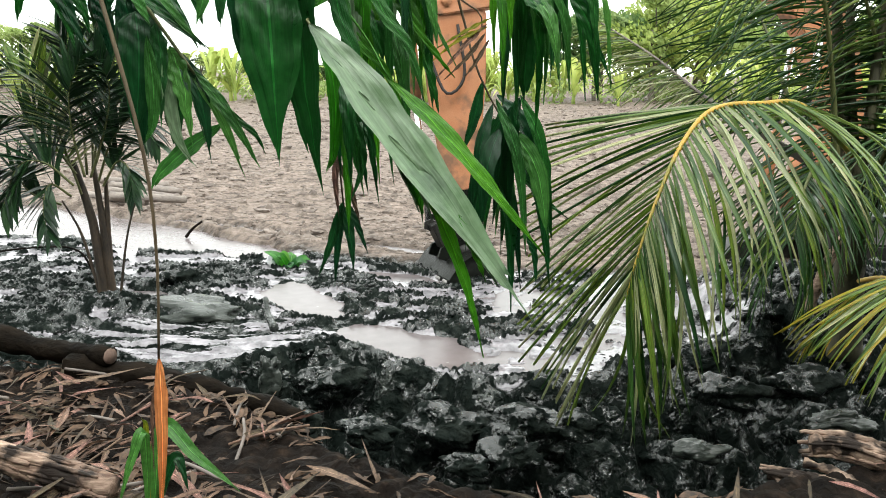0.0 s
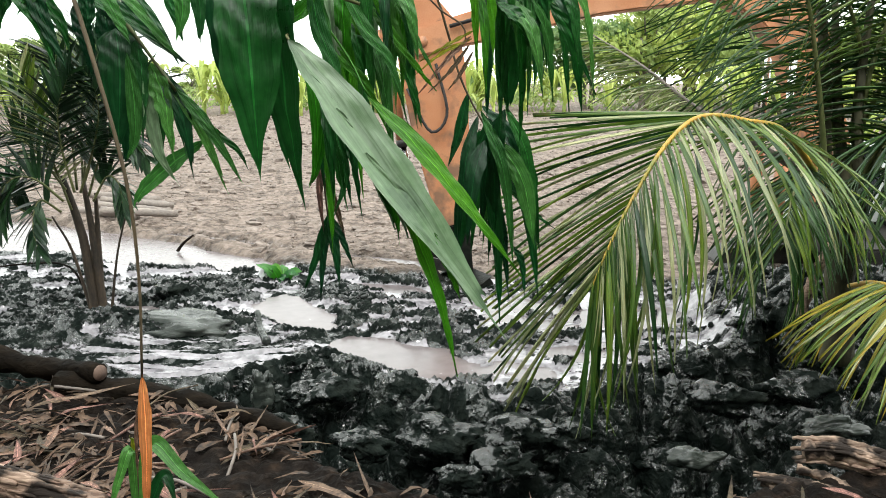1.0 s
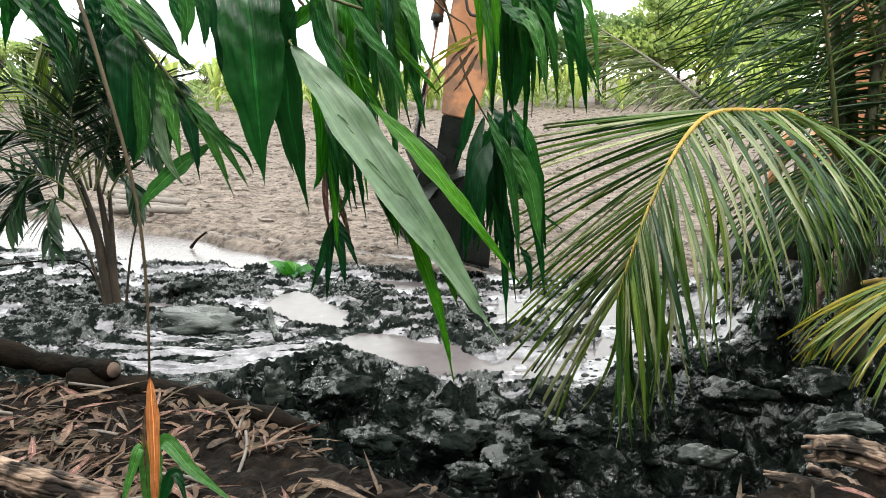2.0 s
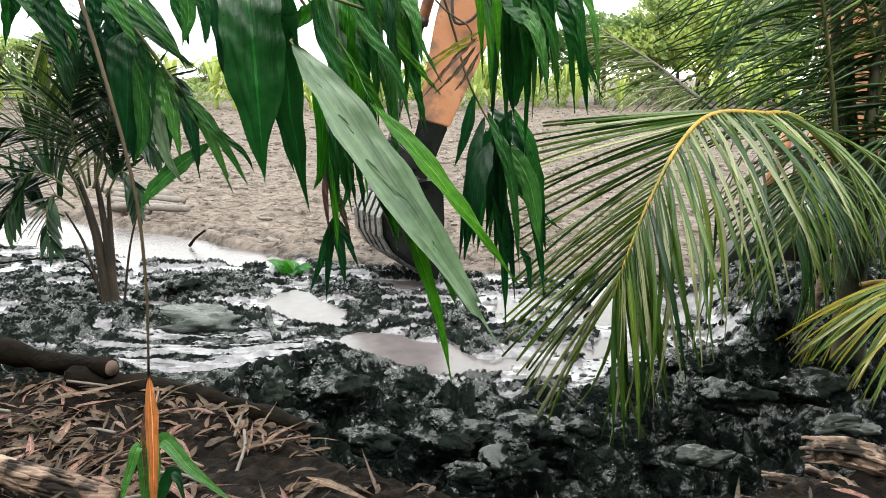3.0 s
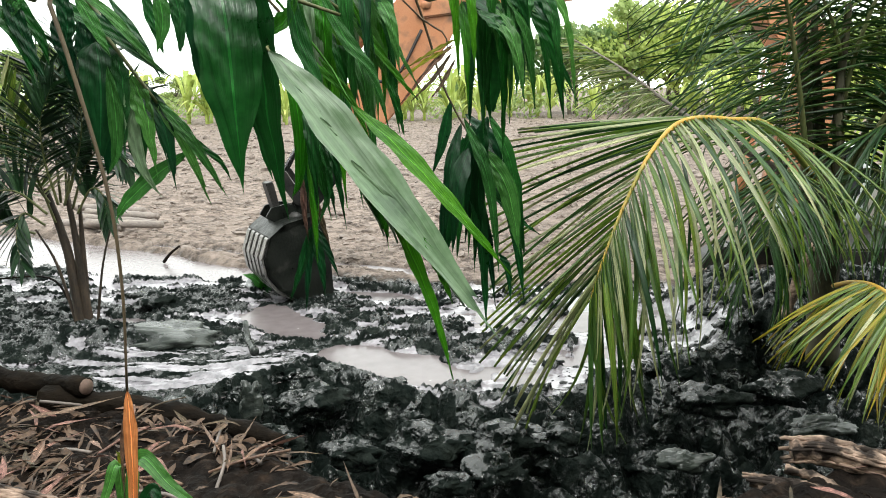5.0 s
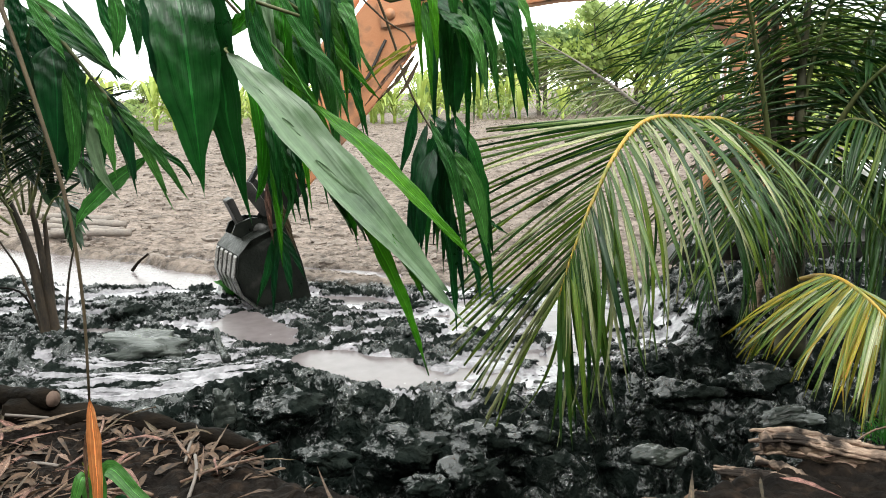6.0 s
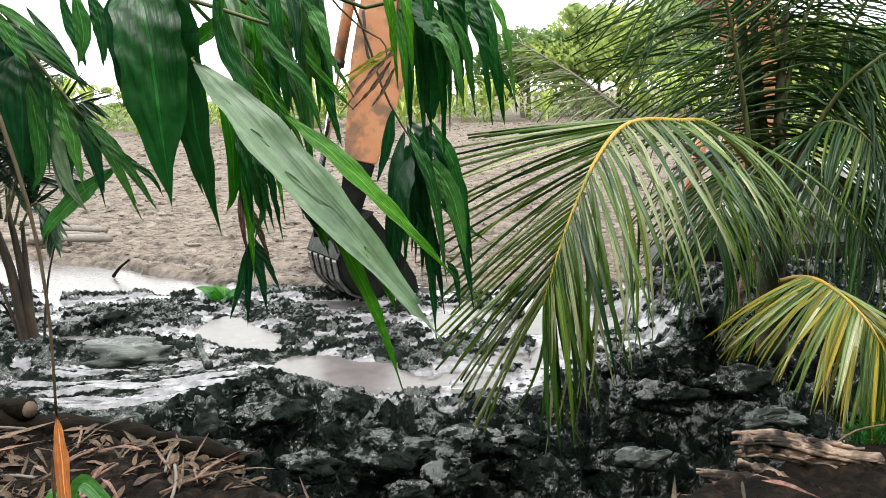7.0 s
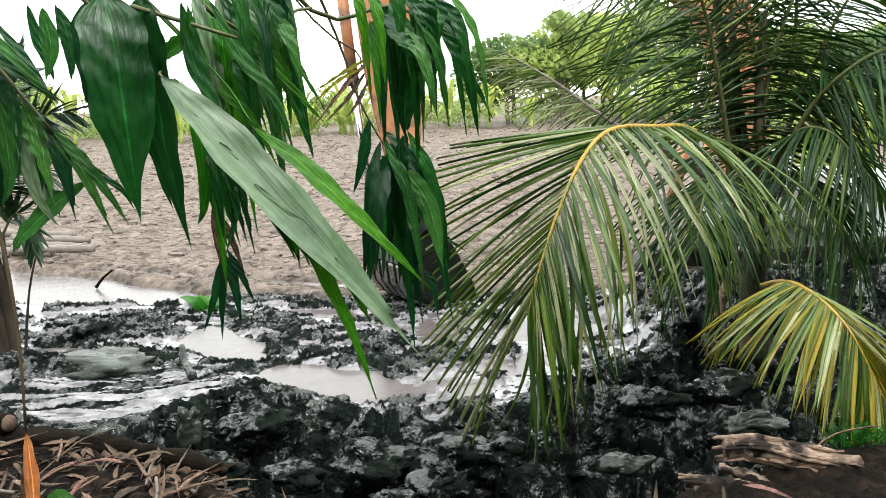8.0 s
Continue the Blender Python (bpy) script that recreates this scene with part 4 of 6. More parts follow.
H = broad_frond(near_palm, rel([crown, (-1.2, 1.1, 2.4), (-0.725, 1.6, 1.824), (-0.65, 1.6, 1.714), (-0.544, 1.58, 1.567)]), rel_blades([
    (((-0.672, 1.62, 1.693), (-0.664, 1.6, 1.601), (-0.684, 1.6, 1.436)), 0.075, DARK_LEAF, 0.1, (0.3, -1, 0.1)),
    (((-0.625, 1.6, 1.67), (-0.614, 1.59, 1.59), (-0.622, 1.58, 1.456)), 0.045, MID_LEAF, 0.2, (-0.3, -1, 0.3)),
    (((-0.599, 1.6, 1.624), (-0.569, 1.58, 1.544), (-0.555, 1.57, 1.415)), 0.05, MID_LEAF, 0.3, (-0.4, -1, 0.3)),
    (((-0.583, 1.6, 1.613), (-0.536, 1.58, 1.521), (-0.517, 1.57, 1.379)), 0.04, DARK_LEAF, 0.3, (0.2, -1, 0.4)),
    (((-0.572, 1.6, 1.601), (-0.502, 1.58, 1.497), (-0.444, 1.57, 1.346)), 0.028, MID_LEAF, 0.2, (0.3, -1, 0.4)),
    (((-0.544, 1.58, 1.573), (-0.476, 1.57, 1.486), (-0.407, 1.56, 1.367)), 0.026, MID_LEAF, 0.2, (0.3, -1, 0.4)),
    (((-0.496, 1.6, 1.466), (-0.575, 1.6, 1.412), (-0.638, 1.6, 1.357), (-0.664, 1.6, 1.316)), 0.036, MID_LEAF, 0.2, (0.2, -1, 0.3)),
    (((-0.853, 1.500, 1.787), (-0.796, 1.500, 1.735), (-0.765, 1.500, 1.683), (-0.746, 1.500, 1.609)), 0.03, DARK_LEAF, 0, (0.3, -1, 0.3)),
    (((-0.759, 1.550, 1.803), (-0.688, 1.550, 1.750), (-0.604, 1.550, 1.696), (-0.509, 1.550, 1.619)), 0.024, DARK_LEAF, 0, (0.3, -1, 0.3)),
    (((-0.792, 1.550, 1.803), (-0.782, 1.550, 1.751), (-0.750, 1.550, 1.697), (-0.739, 1.550, 1.642)), 0.03, DARK_LEAF, 0, (0.3, -1, 0.3)),
    (((-0.693, 1.550, 1.803), (-0.611, 1.550, 1.739), (-0.551, 1.550, 1.663), (-0.515, 1.550, 1.619)), 0.02, MID_LEAF, 0, (0.3, -1, 0.3)),
    (((-0.527, 1.500, 1.796), (-0.516, 1.500, 1.734), (-0.504, 1.500, 1.693), (-0.496, 1.500, 1.656)), 0.022, DARK_LEAF, 0.1, (0.3, -1, 0.3)),
    (((-0.479, 1.500, 1.796), (-0.468, 1.500, 1.734), (-0.464, 1.500, 1.692), (-0.468, 1.500, 1.661)), 0.018, DARK_LEAF, 0.1, (0.3, -1, 0.3)),
    (((-0.822, 1.500, 1.787), (-0.821, 1.500, 1.746), (-0.838, 1.500, 1.704)), 0.03, DARK_LEAF, 0, (0.3, -1, 0.3)),
    (((-0.638, 1.580, 1.643), (-0.632, 1.580, 1.552), (-0.637, 1.580, 1.471), (-0.659, 1.580, 1.423)), 0.03, MID_LEAF, 0, (0.3, -1, 0.3)),
    (((-0.536, 1.580, 1.551), (-0.482, 1.580, 1.493), (-0.426, 1.580, 1.446), (-0.405, 1.580, 1.404)), 0.016, DARK_LEAF, 0, (0.3, -1, 0.3)),
    (((-0.611, 1.590, 1.597), (-0.604, 1.590, 1.517), (-0.591, 1.590, 1.434), (-0.554, 1.590, 1.367)), 0.03, SHEEN_LEAF, 0.2, (0.3, -1, 0.3)),
    (((-0.683, 1.62, 1.761), (-0.6, 1.6, 1.681), (-0.511, 1.58, 1.618)), 0.025, DARK_LEAF, 0.0, (0, -1, 0.6)),
    (((-0.64, 1.62, 1.783), (-0.576, 1.6, 1.692), (-0.531, 1.58, 1.613)), 0.02, DARK_LEAF, 0.0, (0, -1, 0.6)),
    (((-0.653, 1.63, 1.625), (-0.65, 1.62, 1.542), (-0.678, 1.62, 1.41)), 0.06, DARK_LEAF, 0.1, (0.3, -1, 0.1)),
    (((-0.628, 1.63, 1.601), (-0.606, 1.62, 1.495), (-0.608, 1.62, 1.397)), 0.05, DARK_LEAF, 0.2, (0.1, -1, 0.2)),
    (((-0.736, 1.66, 1.765), (-0.67, 1.66, 1.696), (-0.643, 1.66, 1.565)), 0.045, DARK_LEAF, 0.2, (0.1, -1, 0.2)),
    (((-0.784, 1.68, 1.744), (-0.76, 1.68, 1.673), (-0.757, 1.68, 1.589)), 0.04, DARK_LEAF, 0.2, (0.1, -1, 0.2)),
    (((-0.7, 1.68, 1.79), (-0.664, 1.68, 1.72), (-0.596, 1.68, 1.661)), 0.04, DARK_LEAF, 0.0, (0.1, -1, 0.4)),
    (((-0.71, 1.65, 1.741), (-0.7, 1.65, 1.66), (-0.733, 1.65, 1.565)), 0.05, DARK_LEAF, 0.3, (0, -1, 0.2)),
]), 7)
I = broad_frond(near_palm, rel([crown, (-1.4, 1.1, 2.3), (-0.819, 1.5, 1.81), (-0.716, 1.5, 1.78)]), rel_blades([
    (((-0.784, 1.5, 1.79), (-0.762, 1.5, 1.707), (-0.726, 1.5, 1.61)), 0.034, DARK_LEAF, 0.0, (0.3, -1, 0.4)),
    (((-0.822, 1.5, 1.79), (-0.839, 1.5, 1.728), (-0.856, 1.5, 1.655)), 0.03, DARK_LEAF, 0.2, (0.3, -1, 0.4)),
    (((-0.682, 1.5, 1.79), (-0.673, 1.5, 1.718), (-0.683, 1.5, 1.676)), 0.03, DARK_LEAF, 0.2, (0.3, -1, 0.4)),
    (((-0.656, 1.5, 1.78), (-0.62, 1.5, 1.707), (-0.598, 1.5, 1.655)), 0.026, MID_LEAF, 0.0, (0.3, -1, 0.4)),
    (((-0.914, 1.5, 1.749), (-0.937, 1.5, 1.665), (-0.966, 1.5, 1.536)), 0.05, DARK_LEAF, 0.2, (0.3, -1, 0.4)),
    (((-0.746, 1.5, 1.8), (-0.773, 1.5, 1.749), (-0.811, 1.5, 1.707)), 0.03, MID_LEAF, 0.2, (0.3, -1, 0.4)),
]), 8)
K = broad_frond(near_palm, rel([crown, (-1.0, 1.3, 2.4), (-0.285, 1.75, 1.725), (-0.276, 1.75, 1.421), (-0.265, 1.75, 1.259)]), rel_blades([
    (((-0.264, 1.75, 1.28), (-0.29, 1.74, 1.192), (-0.328, 1.74, 1.091)), 0.024, DARK_LEAF, 0.0, FACE),
    (((-0.267, 1.75, 1.266), (-0.279, 1.74, 1.178), (-0.289, 1.74, 1.068)), 0.02, DARK_LEAF, 0.0, FACE),
    (((-0.264, 1.75, 1.266), (-0.249, 1.74, 1.192), (-0.242, 1.74, 1.105)), 0.024, DARK_LEAF, 0.0, FACE),
    (((-0.261, 1.75, 1.28), (-0.232, 1.74, 1.22), (-0.207, 1.74, 1.15)), 0.018, DARK_LEAF, 0.0, FACE),
    (((-0.272, 1.75, 1.368), (-0.246, 1.74, 1.302), (-0.224, 1.74, 1.22)), 0.018, DRY_LEAF, 0.0, FACE),
    (((-0.277, 1.75, 1.408), (-0.282, 1.74, 1.329), (-0.275, 1.74, 1.234)), 0.016, DRY_LEAF, 0.0, FACE),
]), 9, BROWN_STEM, thick=0.005)
L = broad_frond(near_palm, rel([crown, (-0.776, 1.53, 1.946), (-0.706, 1.5, 1.769), (-0.652, 1.46, 1.612), (-0.597, 1.42, 1.401), (-0.586, 1.41, 1.213), (-0.594, 1.4, 1.014)]), rel_blades([
    (((-0.593, 1.4, 1.019), (-0.593, 1.395, 0.933), (-0.599, 1.39, 0.797), (-0.614, 1.385, 0.63)), 0.026, ORANGE_LEAF, 0.0, (0.2, -1, 0.1)),
    (((-0.61, 1.405, 0.953), (-0.617, 1.4, 0.881), (-0.623, 1.4, 0.752)), 0.008, DRY_LEAF, 0.0, (0.2, -1, 0.1)),
]), 10, BROWN_STEM, thick=0.006, label="thin dry stalk ending in an orange leaf")
P = broad_frond(near_palm, rel([crown, (-0.8, 1.5, 2.9), (-0.12, 2.0, 1.907), (0.07, 2.1, 1.721), (-0.006, 2.1, 1.617)]), rel_blades([
    (((0.086, 2.1, 1.706), (0.025, 2.1, 1.647), (-0.061, 2.1, 1.548)), 0.016, DRY_LEAF, 0, FACE), (((0.083, 2.1, 1.684), (0.033, 2.1, 1.617), (-0.03, 2.1, 1.556)), 0.013, DRY_LEAF, 0, FACE),
    (((0.089, 2.1, 1.699), (0.009, 2.1, 1.662), (-0.068, 2.1, 1.602)), 0.013, COCO_GOLD, 0, FACE), (((0.094, 2.1, 1.669), (0.056, 2.1, 1.602), (0.025, 2.1, 1.564)), 0.012, DRY_LEAF, 0, FACE),
    (((0.095, 2.1, 1.721), (0.025, 2.1, 1.684), (-0.053, 2.1, 1.639)), 0.012, COCO_GOLD, 0, FACE)]), 11, BROWN_STEM, thick=0.004, label="small yellowed dry frond")

# coconut palm on the right
coco = thing("coconut_palm", (3.747, 6.6, -0.538), "young coconut palm with arching green fronds on wet mud", "palm")
c0 = Vector((3.747, 6.6, -0.538))


def crel(points):
    return [Vector(p) - c0 for p in points]


bm = bmesh.new()
tube(bm, curve_points(crel([(3.774, 6.6, -0.983), (3.721, 6.6, -0.32), (3.627, 6.5, 0.436), (3.564, 6.5, 1.032)]), 18), [0.15 - 0.003 * i for i in range(19)], 12, 0.08, random.Random(5))
part("trunk", bm, PALM_BARK, coco, "stubby fibrous palm trunk")
for pts in ([(3.386, 6.4, 0.353), (3.312, 6.4, 1.325), (3.12, 6.3, 2.225), (2.99, 6.2, 2.718)], [(3.633, 6.4, 0.353), (3.417, 6.4, 1.325), (3.285, 6.4, 2.235)], [(3.719, 6.4, 0.454), (3.528, 6.3, 1.33), (3.529, 6.3, 2.225)]):
    bm = bmesh.new()
    tube(bm, curve_points(crel(pts), 16), [0.06 - 0.002 * i for i in range(17)], 8)
    part("petiole", bm, PALM_BARK, coco)
BIG = pinnate_frond(coco, crel([(3.401, 6.3, 0.618), (2.55, 5.4, 1.22), (2.0, 4.87, 1.345), (1.576, 4.5, 1.383), (1.305, 4.25, 1.237), (1.094, 4.1, 0.945), (0.956, 4.0, 0.694), (0.861, 3.95, 0.467)]), 66, 1.18, 0.03, (COCO_LEAF, COCO_LEAF, COCO_LEAF, COCO_SHEEN, COCO_SHEEN, COCO_SHADE), RACHIS, 71, 0.026, 0.12, (84, 24), (0.55, 0.02), shape=lambda u: 1.02 - 0.1 * u - 0.16 * u ** 6, kinds=((2, 3, 3, 4), (0, 0, 1)), twist=0.45)
tagged(BIG, "great arching green frond with a yellow rachis")
pinnate_frond(coco, crel([(3.395, 6.4, 0.701), (2.705, 6.6, 1.122), (2.307, 6.8, 1.383), (1.884, 7.0, 1.731), (1.421, 7.2, 2.04)]), 60, 0.85, 0.026, (COCO_LEAF, COCO_SHEEN), GREY_LOG, 72, 0.04, 0.4, (70, 30), 0.5)
pinnate_frond(coco, crel([(3.332, 6.3, 0.715), (3.123, 6.2, 1.56), (2.828, 6.0, 2.319), (2.38, 5.7, 2.889)]), 46, 1.5, 0.03, (COCO_SHADE, COCO_SHADE, COCO_LEAF), GREEN_STEM, 73, 0.03, 0.1, (75, 35), 0.35, (0, -1, 0.3), shape=lambda u: 0.82, kinds=(1, 2, 3, 4))
pinnate_frond(coco, crel([(3.492, 6.4, 0.701), (3.377, 6.5, 1.698), (3.379, 6.6, 2.525), (3.387, 6.6, 3.22)]), 46, 1.3, 0.03, (COCO_SHADE, COCO_SHADE, COCO_LEAF), GREEN_STEM, 74, 0.03, 0.1, (70, 35), 0.3, (0.3, -1, 0.3), shape=lambda u: 0.82, kinds=(1, 2, 3, 4))
pinnate_frond(coco, crel([(3.59, 6.4, 0.701), (3.598, 6.3, 1.695), (3.795, 6.2, 2.469), (4.109, 6.0, 2.918)]), 46, 1.3, 0.03, (COCO_SHADE, COCO_SHADE, COCO_LEAF), GREEN_STEM, 75, 0.03, 0.1, (75, 35), 0.4, (-0.3, -1, 0.4), shape=lambda u: 0.82, kinds=(1, 2, 3, 4))
pinnate_frond(coco, crel([(3.651, 6.4, 0.603), (3.817, 6.0, 1.43), (4.003, 5.6, 1.804), (4.154, 5.2, 1.899)]), 40, 1.2, 0.03, (COCO_SHADE,), GREEN_STEM, 76, 0.03, 0.12, (75, 35), 0.6, (0, -0.6, 0.8), shape=lambda u: 0.9)
pinnate_frond(coco, crel([(3.355, 6.6, 0.622), (3.091, 7.0, 1.504), (2.931, 7.4, 2.181), (2.416, 7.6, 2.767)]), 36, 1.05, 0.028, (COCO_SHADE,), GREEN_STEM, 77, 0.025, 0.25, (70, 35), 0.5, (0, -1, 0.5))
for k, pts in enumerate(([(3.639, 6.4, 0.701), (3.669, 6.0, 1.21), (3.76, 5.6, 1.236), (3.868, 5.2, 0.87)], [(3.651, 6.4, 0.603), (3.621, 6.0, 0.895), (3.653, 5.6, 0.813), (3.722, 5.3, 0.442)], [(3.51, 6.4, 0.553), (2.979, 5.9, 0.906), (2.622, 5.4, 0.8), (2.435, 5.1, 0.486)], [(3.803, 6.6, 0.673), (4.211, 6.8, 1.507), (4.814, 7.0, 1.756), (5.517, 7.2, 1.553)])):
    pinnate_frond(coco, crel(pts), 44, 1.0, 0.024, (COCO_SHADE, COCO_SHADE, COCO_LEAF), GREEN_STEM, 90 + k, 0.024, 0.2, (75, 35), 0.5, shape=lambda u: 0.95 - 0.2 * u, kinds=(2, 3, 4))
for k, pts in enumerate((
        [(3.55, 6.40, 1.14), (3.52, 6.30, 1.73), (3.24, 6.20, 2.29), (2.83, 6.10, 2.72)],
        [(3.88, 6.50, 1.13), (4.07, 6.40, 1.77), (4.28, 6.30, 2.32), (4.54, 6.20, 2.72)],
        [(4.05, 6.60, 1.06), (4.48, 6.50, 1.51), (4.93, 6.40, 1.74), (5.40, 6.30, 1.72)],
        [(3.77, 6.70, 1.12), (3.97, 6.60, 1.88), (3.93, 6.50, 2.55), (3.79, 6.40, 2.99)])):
    pinnate_frond(coco, crel(pts), 44, 0.95, 0.028, (COCO_SHADE, COCO_SHADE, COCO_LEAF), GREEN_STEM, 60 + k, 0.028, 0.15, (70, 36), 0.45, (0, -1, 0.4), shape=lambda u: 0.95 - 0.25 * u, kinds=(1, 2, 3, 4))
LOW = pinnate_frond(coco, crel([(3.465, 6.0, -0.08), (3.04, 5.0, 0.22), (2.8, 4.3, 0.35), (2.81, 3.9, 0.22), (2.93, 3.7, -0.16)]), 92, 0.86, 0.024, (COCO_GOLD, COCO_GOLD, COCO_LEAF, COCO_LEAF, COCO_SHEEN), RACHIS, 78, 0.022, 0.25, (76, 32), 0.62, shape=lambda u: 0.95 - 0.2 * u, kinds=(1, 2, 3))
tagged(LOW, "low yellowing frond with tan leaflet tips")

# young feathery palm standing in the mud
areca = thing("areca_palm", (-4.042, 8.6, -1.1), "young clumping palm with dark feathery fronds in mud", "palm")
a0 = Vector((-4.042, 8.6, -1.1))


def arel(points):
    return [Vector(p) - a0 for p in points]


for k, pts in enumerate(([(-4.096, 8.7, -1.2), (-4.171, 8.7, -0.214), (-4.34, 8.7, 0.527)], [(-4.014, 8.7, -1.2), (-4.051, 8.7, -0.215), (-4.099, 8.7, 0.459)], [(-4.038, 8.72, -1.2), (-4.005, 8.72, -0.284), (-3.968, 8.7, 0.325)], [(-4.147, 8.7, -1.2), (-4.31, 8.7, -0.385), (-4.507, 8.7, 0.047)], [(-3.935, 8.7, -1.2), (-3.771, 8.7, -0.354), (-3.547, 8.7, 0.322)])):
    bm = bmesh.new()
    tube(bm, curve_points(arel(pts), 12), [(0.075, 0.06, 0.045, 0.022, 0.018)[k] * (1 - 0.045 * i) for i in range(13)], 8, 0.08, random.Random(k))
    part("stem", bm, ARECA_STEM, areca)
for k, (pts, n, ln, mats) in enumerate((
        ([(-4.22, 8.6, 0.14), (-4.3, 8.48, 0.68), (-4.35, 8.36, 1.19), (-4.42, 8.24, 1.71)], 26, 0.5, (COCO_LEAF, COCO_SHEEN)),
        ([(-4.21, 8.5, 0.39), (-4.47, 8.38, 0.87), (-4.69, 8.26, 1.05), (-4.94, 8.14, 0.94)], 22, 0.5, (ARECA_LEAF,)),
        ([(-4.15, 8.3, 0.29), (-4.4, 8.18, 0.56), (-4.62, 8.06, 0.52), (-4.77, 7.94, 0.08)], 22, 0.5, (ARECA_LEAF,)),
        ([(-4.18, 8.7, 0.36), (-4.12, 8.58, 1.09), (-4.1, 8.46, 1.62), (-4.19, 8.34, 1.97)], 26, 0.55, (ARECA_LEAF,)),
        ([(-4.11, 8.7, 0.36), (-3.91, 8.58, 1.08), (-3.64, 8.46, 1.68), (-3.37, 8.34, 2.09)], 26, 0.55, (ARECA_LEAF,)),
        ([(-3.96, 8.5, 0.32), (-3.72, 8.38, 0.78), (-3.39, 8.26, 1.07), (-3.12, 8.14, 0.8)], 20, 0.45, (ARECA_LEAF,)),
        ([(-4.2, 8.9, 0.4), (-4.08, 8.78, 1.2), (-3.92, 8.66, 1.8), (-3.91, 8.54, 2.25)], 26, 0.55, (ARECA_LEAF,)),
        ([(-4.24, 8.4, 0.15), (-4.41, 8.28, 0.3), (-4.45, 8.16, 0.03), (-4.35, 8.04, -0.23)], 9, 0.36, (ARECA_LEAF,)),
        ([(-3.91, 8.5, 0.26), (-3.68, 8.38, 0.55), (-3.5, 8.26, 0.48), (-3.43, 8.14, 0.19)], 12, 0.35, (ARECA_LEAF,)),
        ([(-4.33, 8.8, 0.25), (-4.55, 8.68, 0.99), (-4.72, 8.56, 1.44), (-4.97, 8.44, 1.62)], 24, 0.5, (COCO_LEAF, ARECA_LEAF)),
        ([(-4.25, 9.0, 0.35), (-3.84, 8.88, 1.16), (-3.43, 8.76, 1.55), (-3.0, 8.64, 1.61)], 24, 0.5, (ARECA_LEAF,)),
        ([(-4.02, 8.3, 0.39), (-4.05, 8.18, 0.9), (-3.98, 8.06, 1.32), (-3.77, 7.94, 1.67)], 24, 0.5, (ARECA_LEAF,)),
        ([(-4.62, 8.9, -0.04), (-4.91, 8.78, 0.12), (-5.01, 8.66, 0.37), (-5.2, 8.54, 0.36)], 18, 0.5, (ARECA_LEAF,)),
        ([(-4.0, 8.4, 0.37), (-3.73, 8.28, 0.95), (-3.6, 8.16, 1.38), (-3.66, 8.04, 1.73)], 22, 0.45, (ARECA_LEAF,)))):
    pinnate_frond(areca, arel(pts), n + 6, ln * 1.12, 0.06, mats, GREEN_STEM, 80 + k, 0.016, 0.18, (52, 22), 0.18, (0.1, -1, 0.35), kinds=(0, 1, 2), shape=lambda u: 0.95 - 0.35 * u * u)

# small sprout by the orange leaf
sprout = thing("palm_sprout", (-0.79, 2.2, -0.05), "small bright green palm sprout in leaf litter", "plant")
s0 = Vector((-0.79, 2.2, -0.05))
for pts, w, mt in (([(-0.992, 2.2, 0.102), (-0.959, 2.15, 0.456), (-0.986, 2.1, 0.387), (-1.015, 2.05, 0.263)], 0.036, MID_LEAF), ([(-0.979, 2.2, 0.102), (-0.903, 2.16, 0.471), (-0.786, 2.1, 0.416), (-0.638, 2.05, 0.321)], 0.05, MID_LEAF), ([(-0.987, 2.2, 0.102), (-0.888, 2.2, 0.35), (-0.832, 2.15, 0.258)], 0.04, DARK_LEAF), ([(-0.991, 2.2, 0.102), (-0.972, 2.2, 0.43), (-0.985, 2.2, 0.489)], 0.02, COCO_GOLD)):
    bm = bmesh.new()
    blade(bm, [Vector(q) - s0 for q in pts], w, (0.1, -0.8, 0.6), random.Random(5), 0.4)
    part("leaf", bm, mt, sprout)

# ---- far trees and shrubs beyond the field ----


def crown_mesh(bm, rng, lobes, count, leaf):
    for _ in range(count):
        c, r = rng.choice(lobes)
        d = Vector((rng.gauss(0, 1), rng.gauss(0, 1), rng.gauss(0, 1))).normalized()
        p = Vector(c) + Vector((d.x * r[0], d.y * r[1], d.z * r[2])) * rng.uniform(0.55, 1.08)
        q = Vector((rng.gauss(0, 1), rng.gauss(0, 1), rng.gauss(0, 1))).normalized()
        s, t = q.orthogonal().normalized(), None
        t = q.cross(s)
        a = leaf * rng.uniform(0.5, 1.3)
        bm.faces.new([bm.verts.new(p + s * (a * u) + t * (a * v * 0.55)) for u, v in ((-1, 0), (0, -1), (1, 0.1), (0.1, 1))])
    return bm


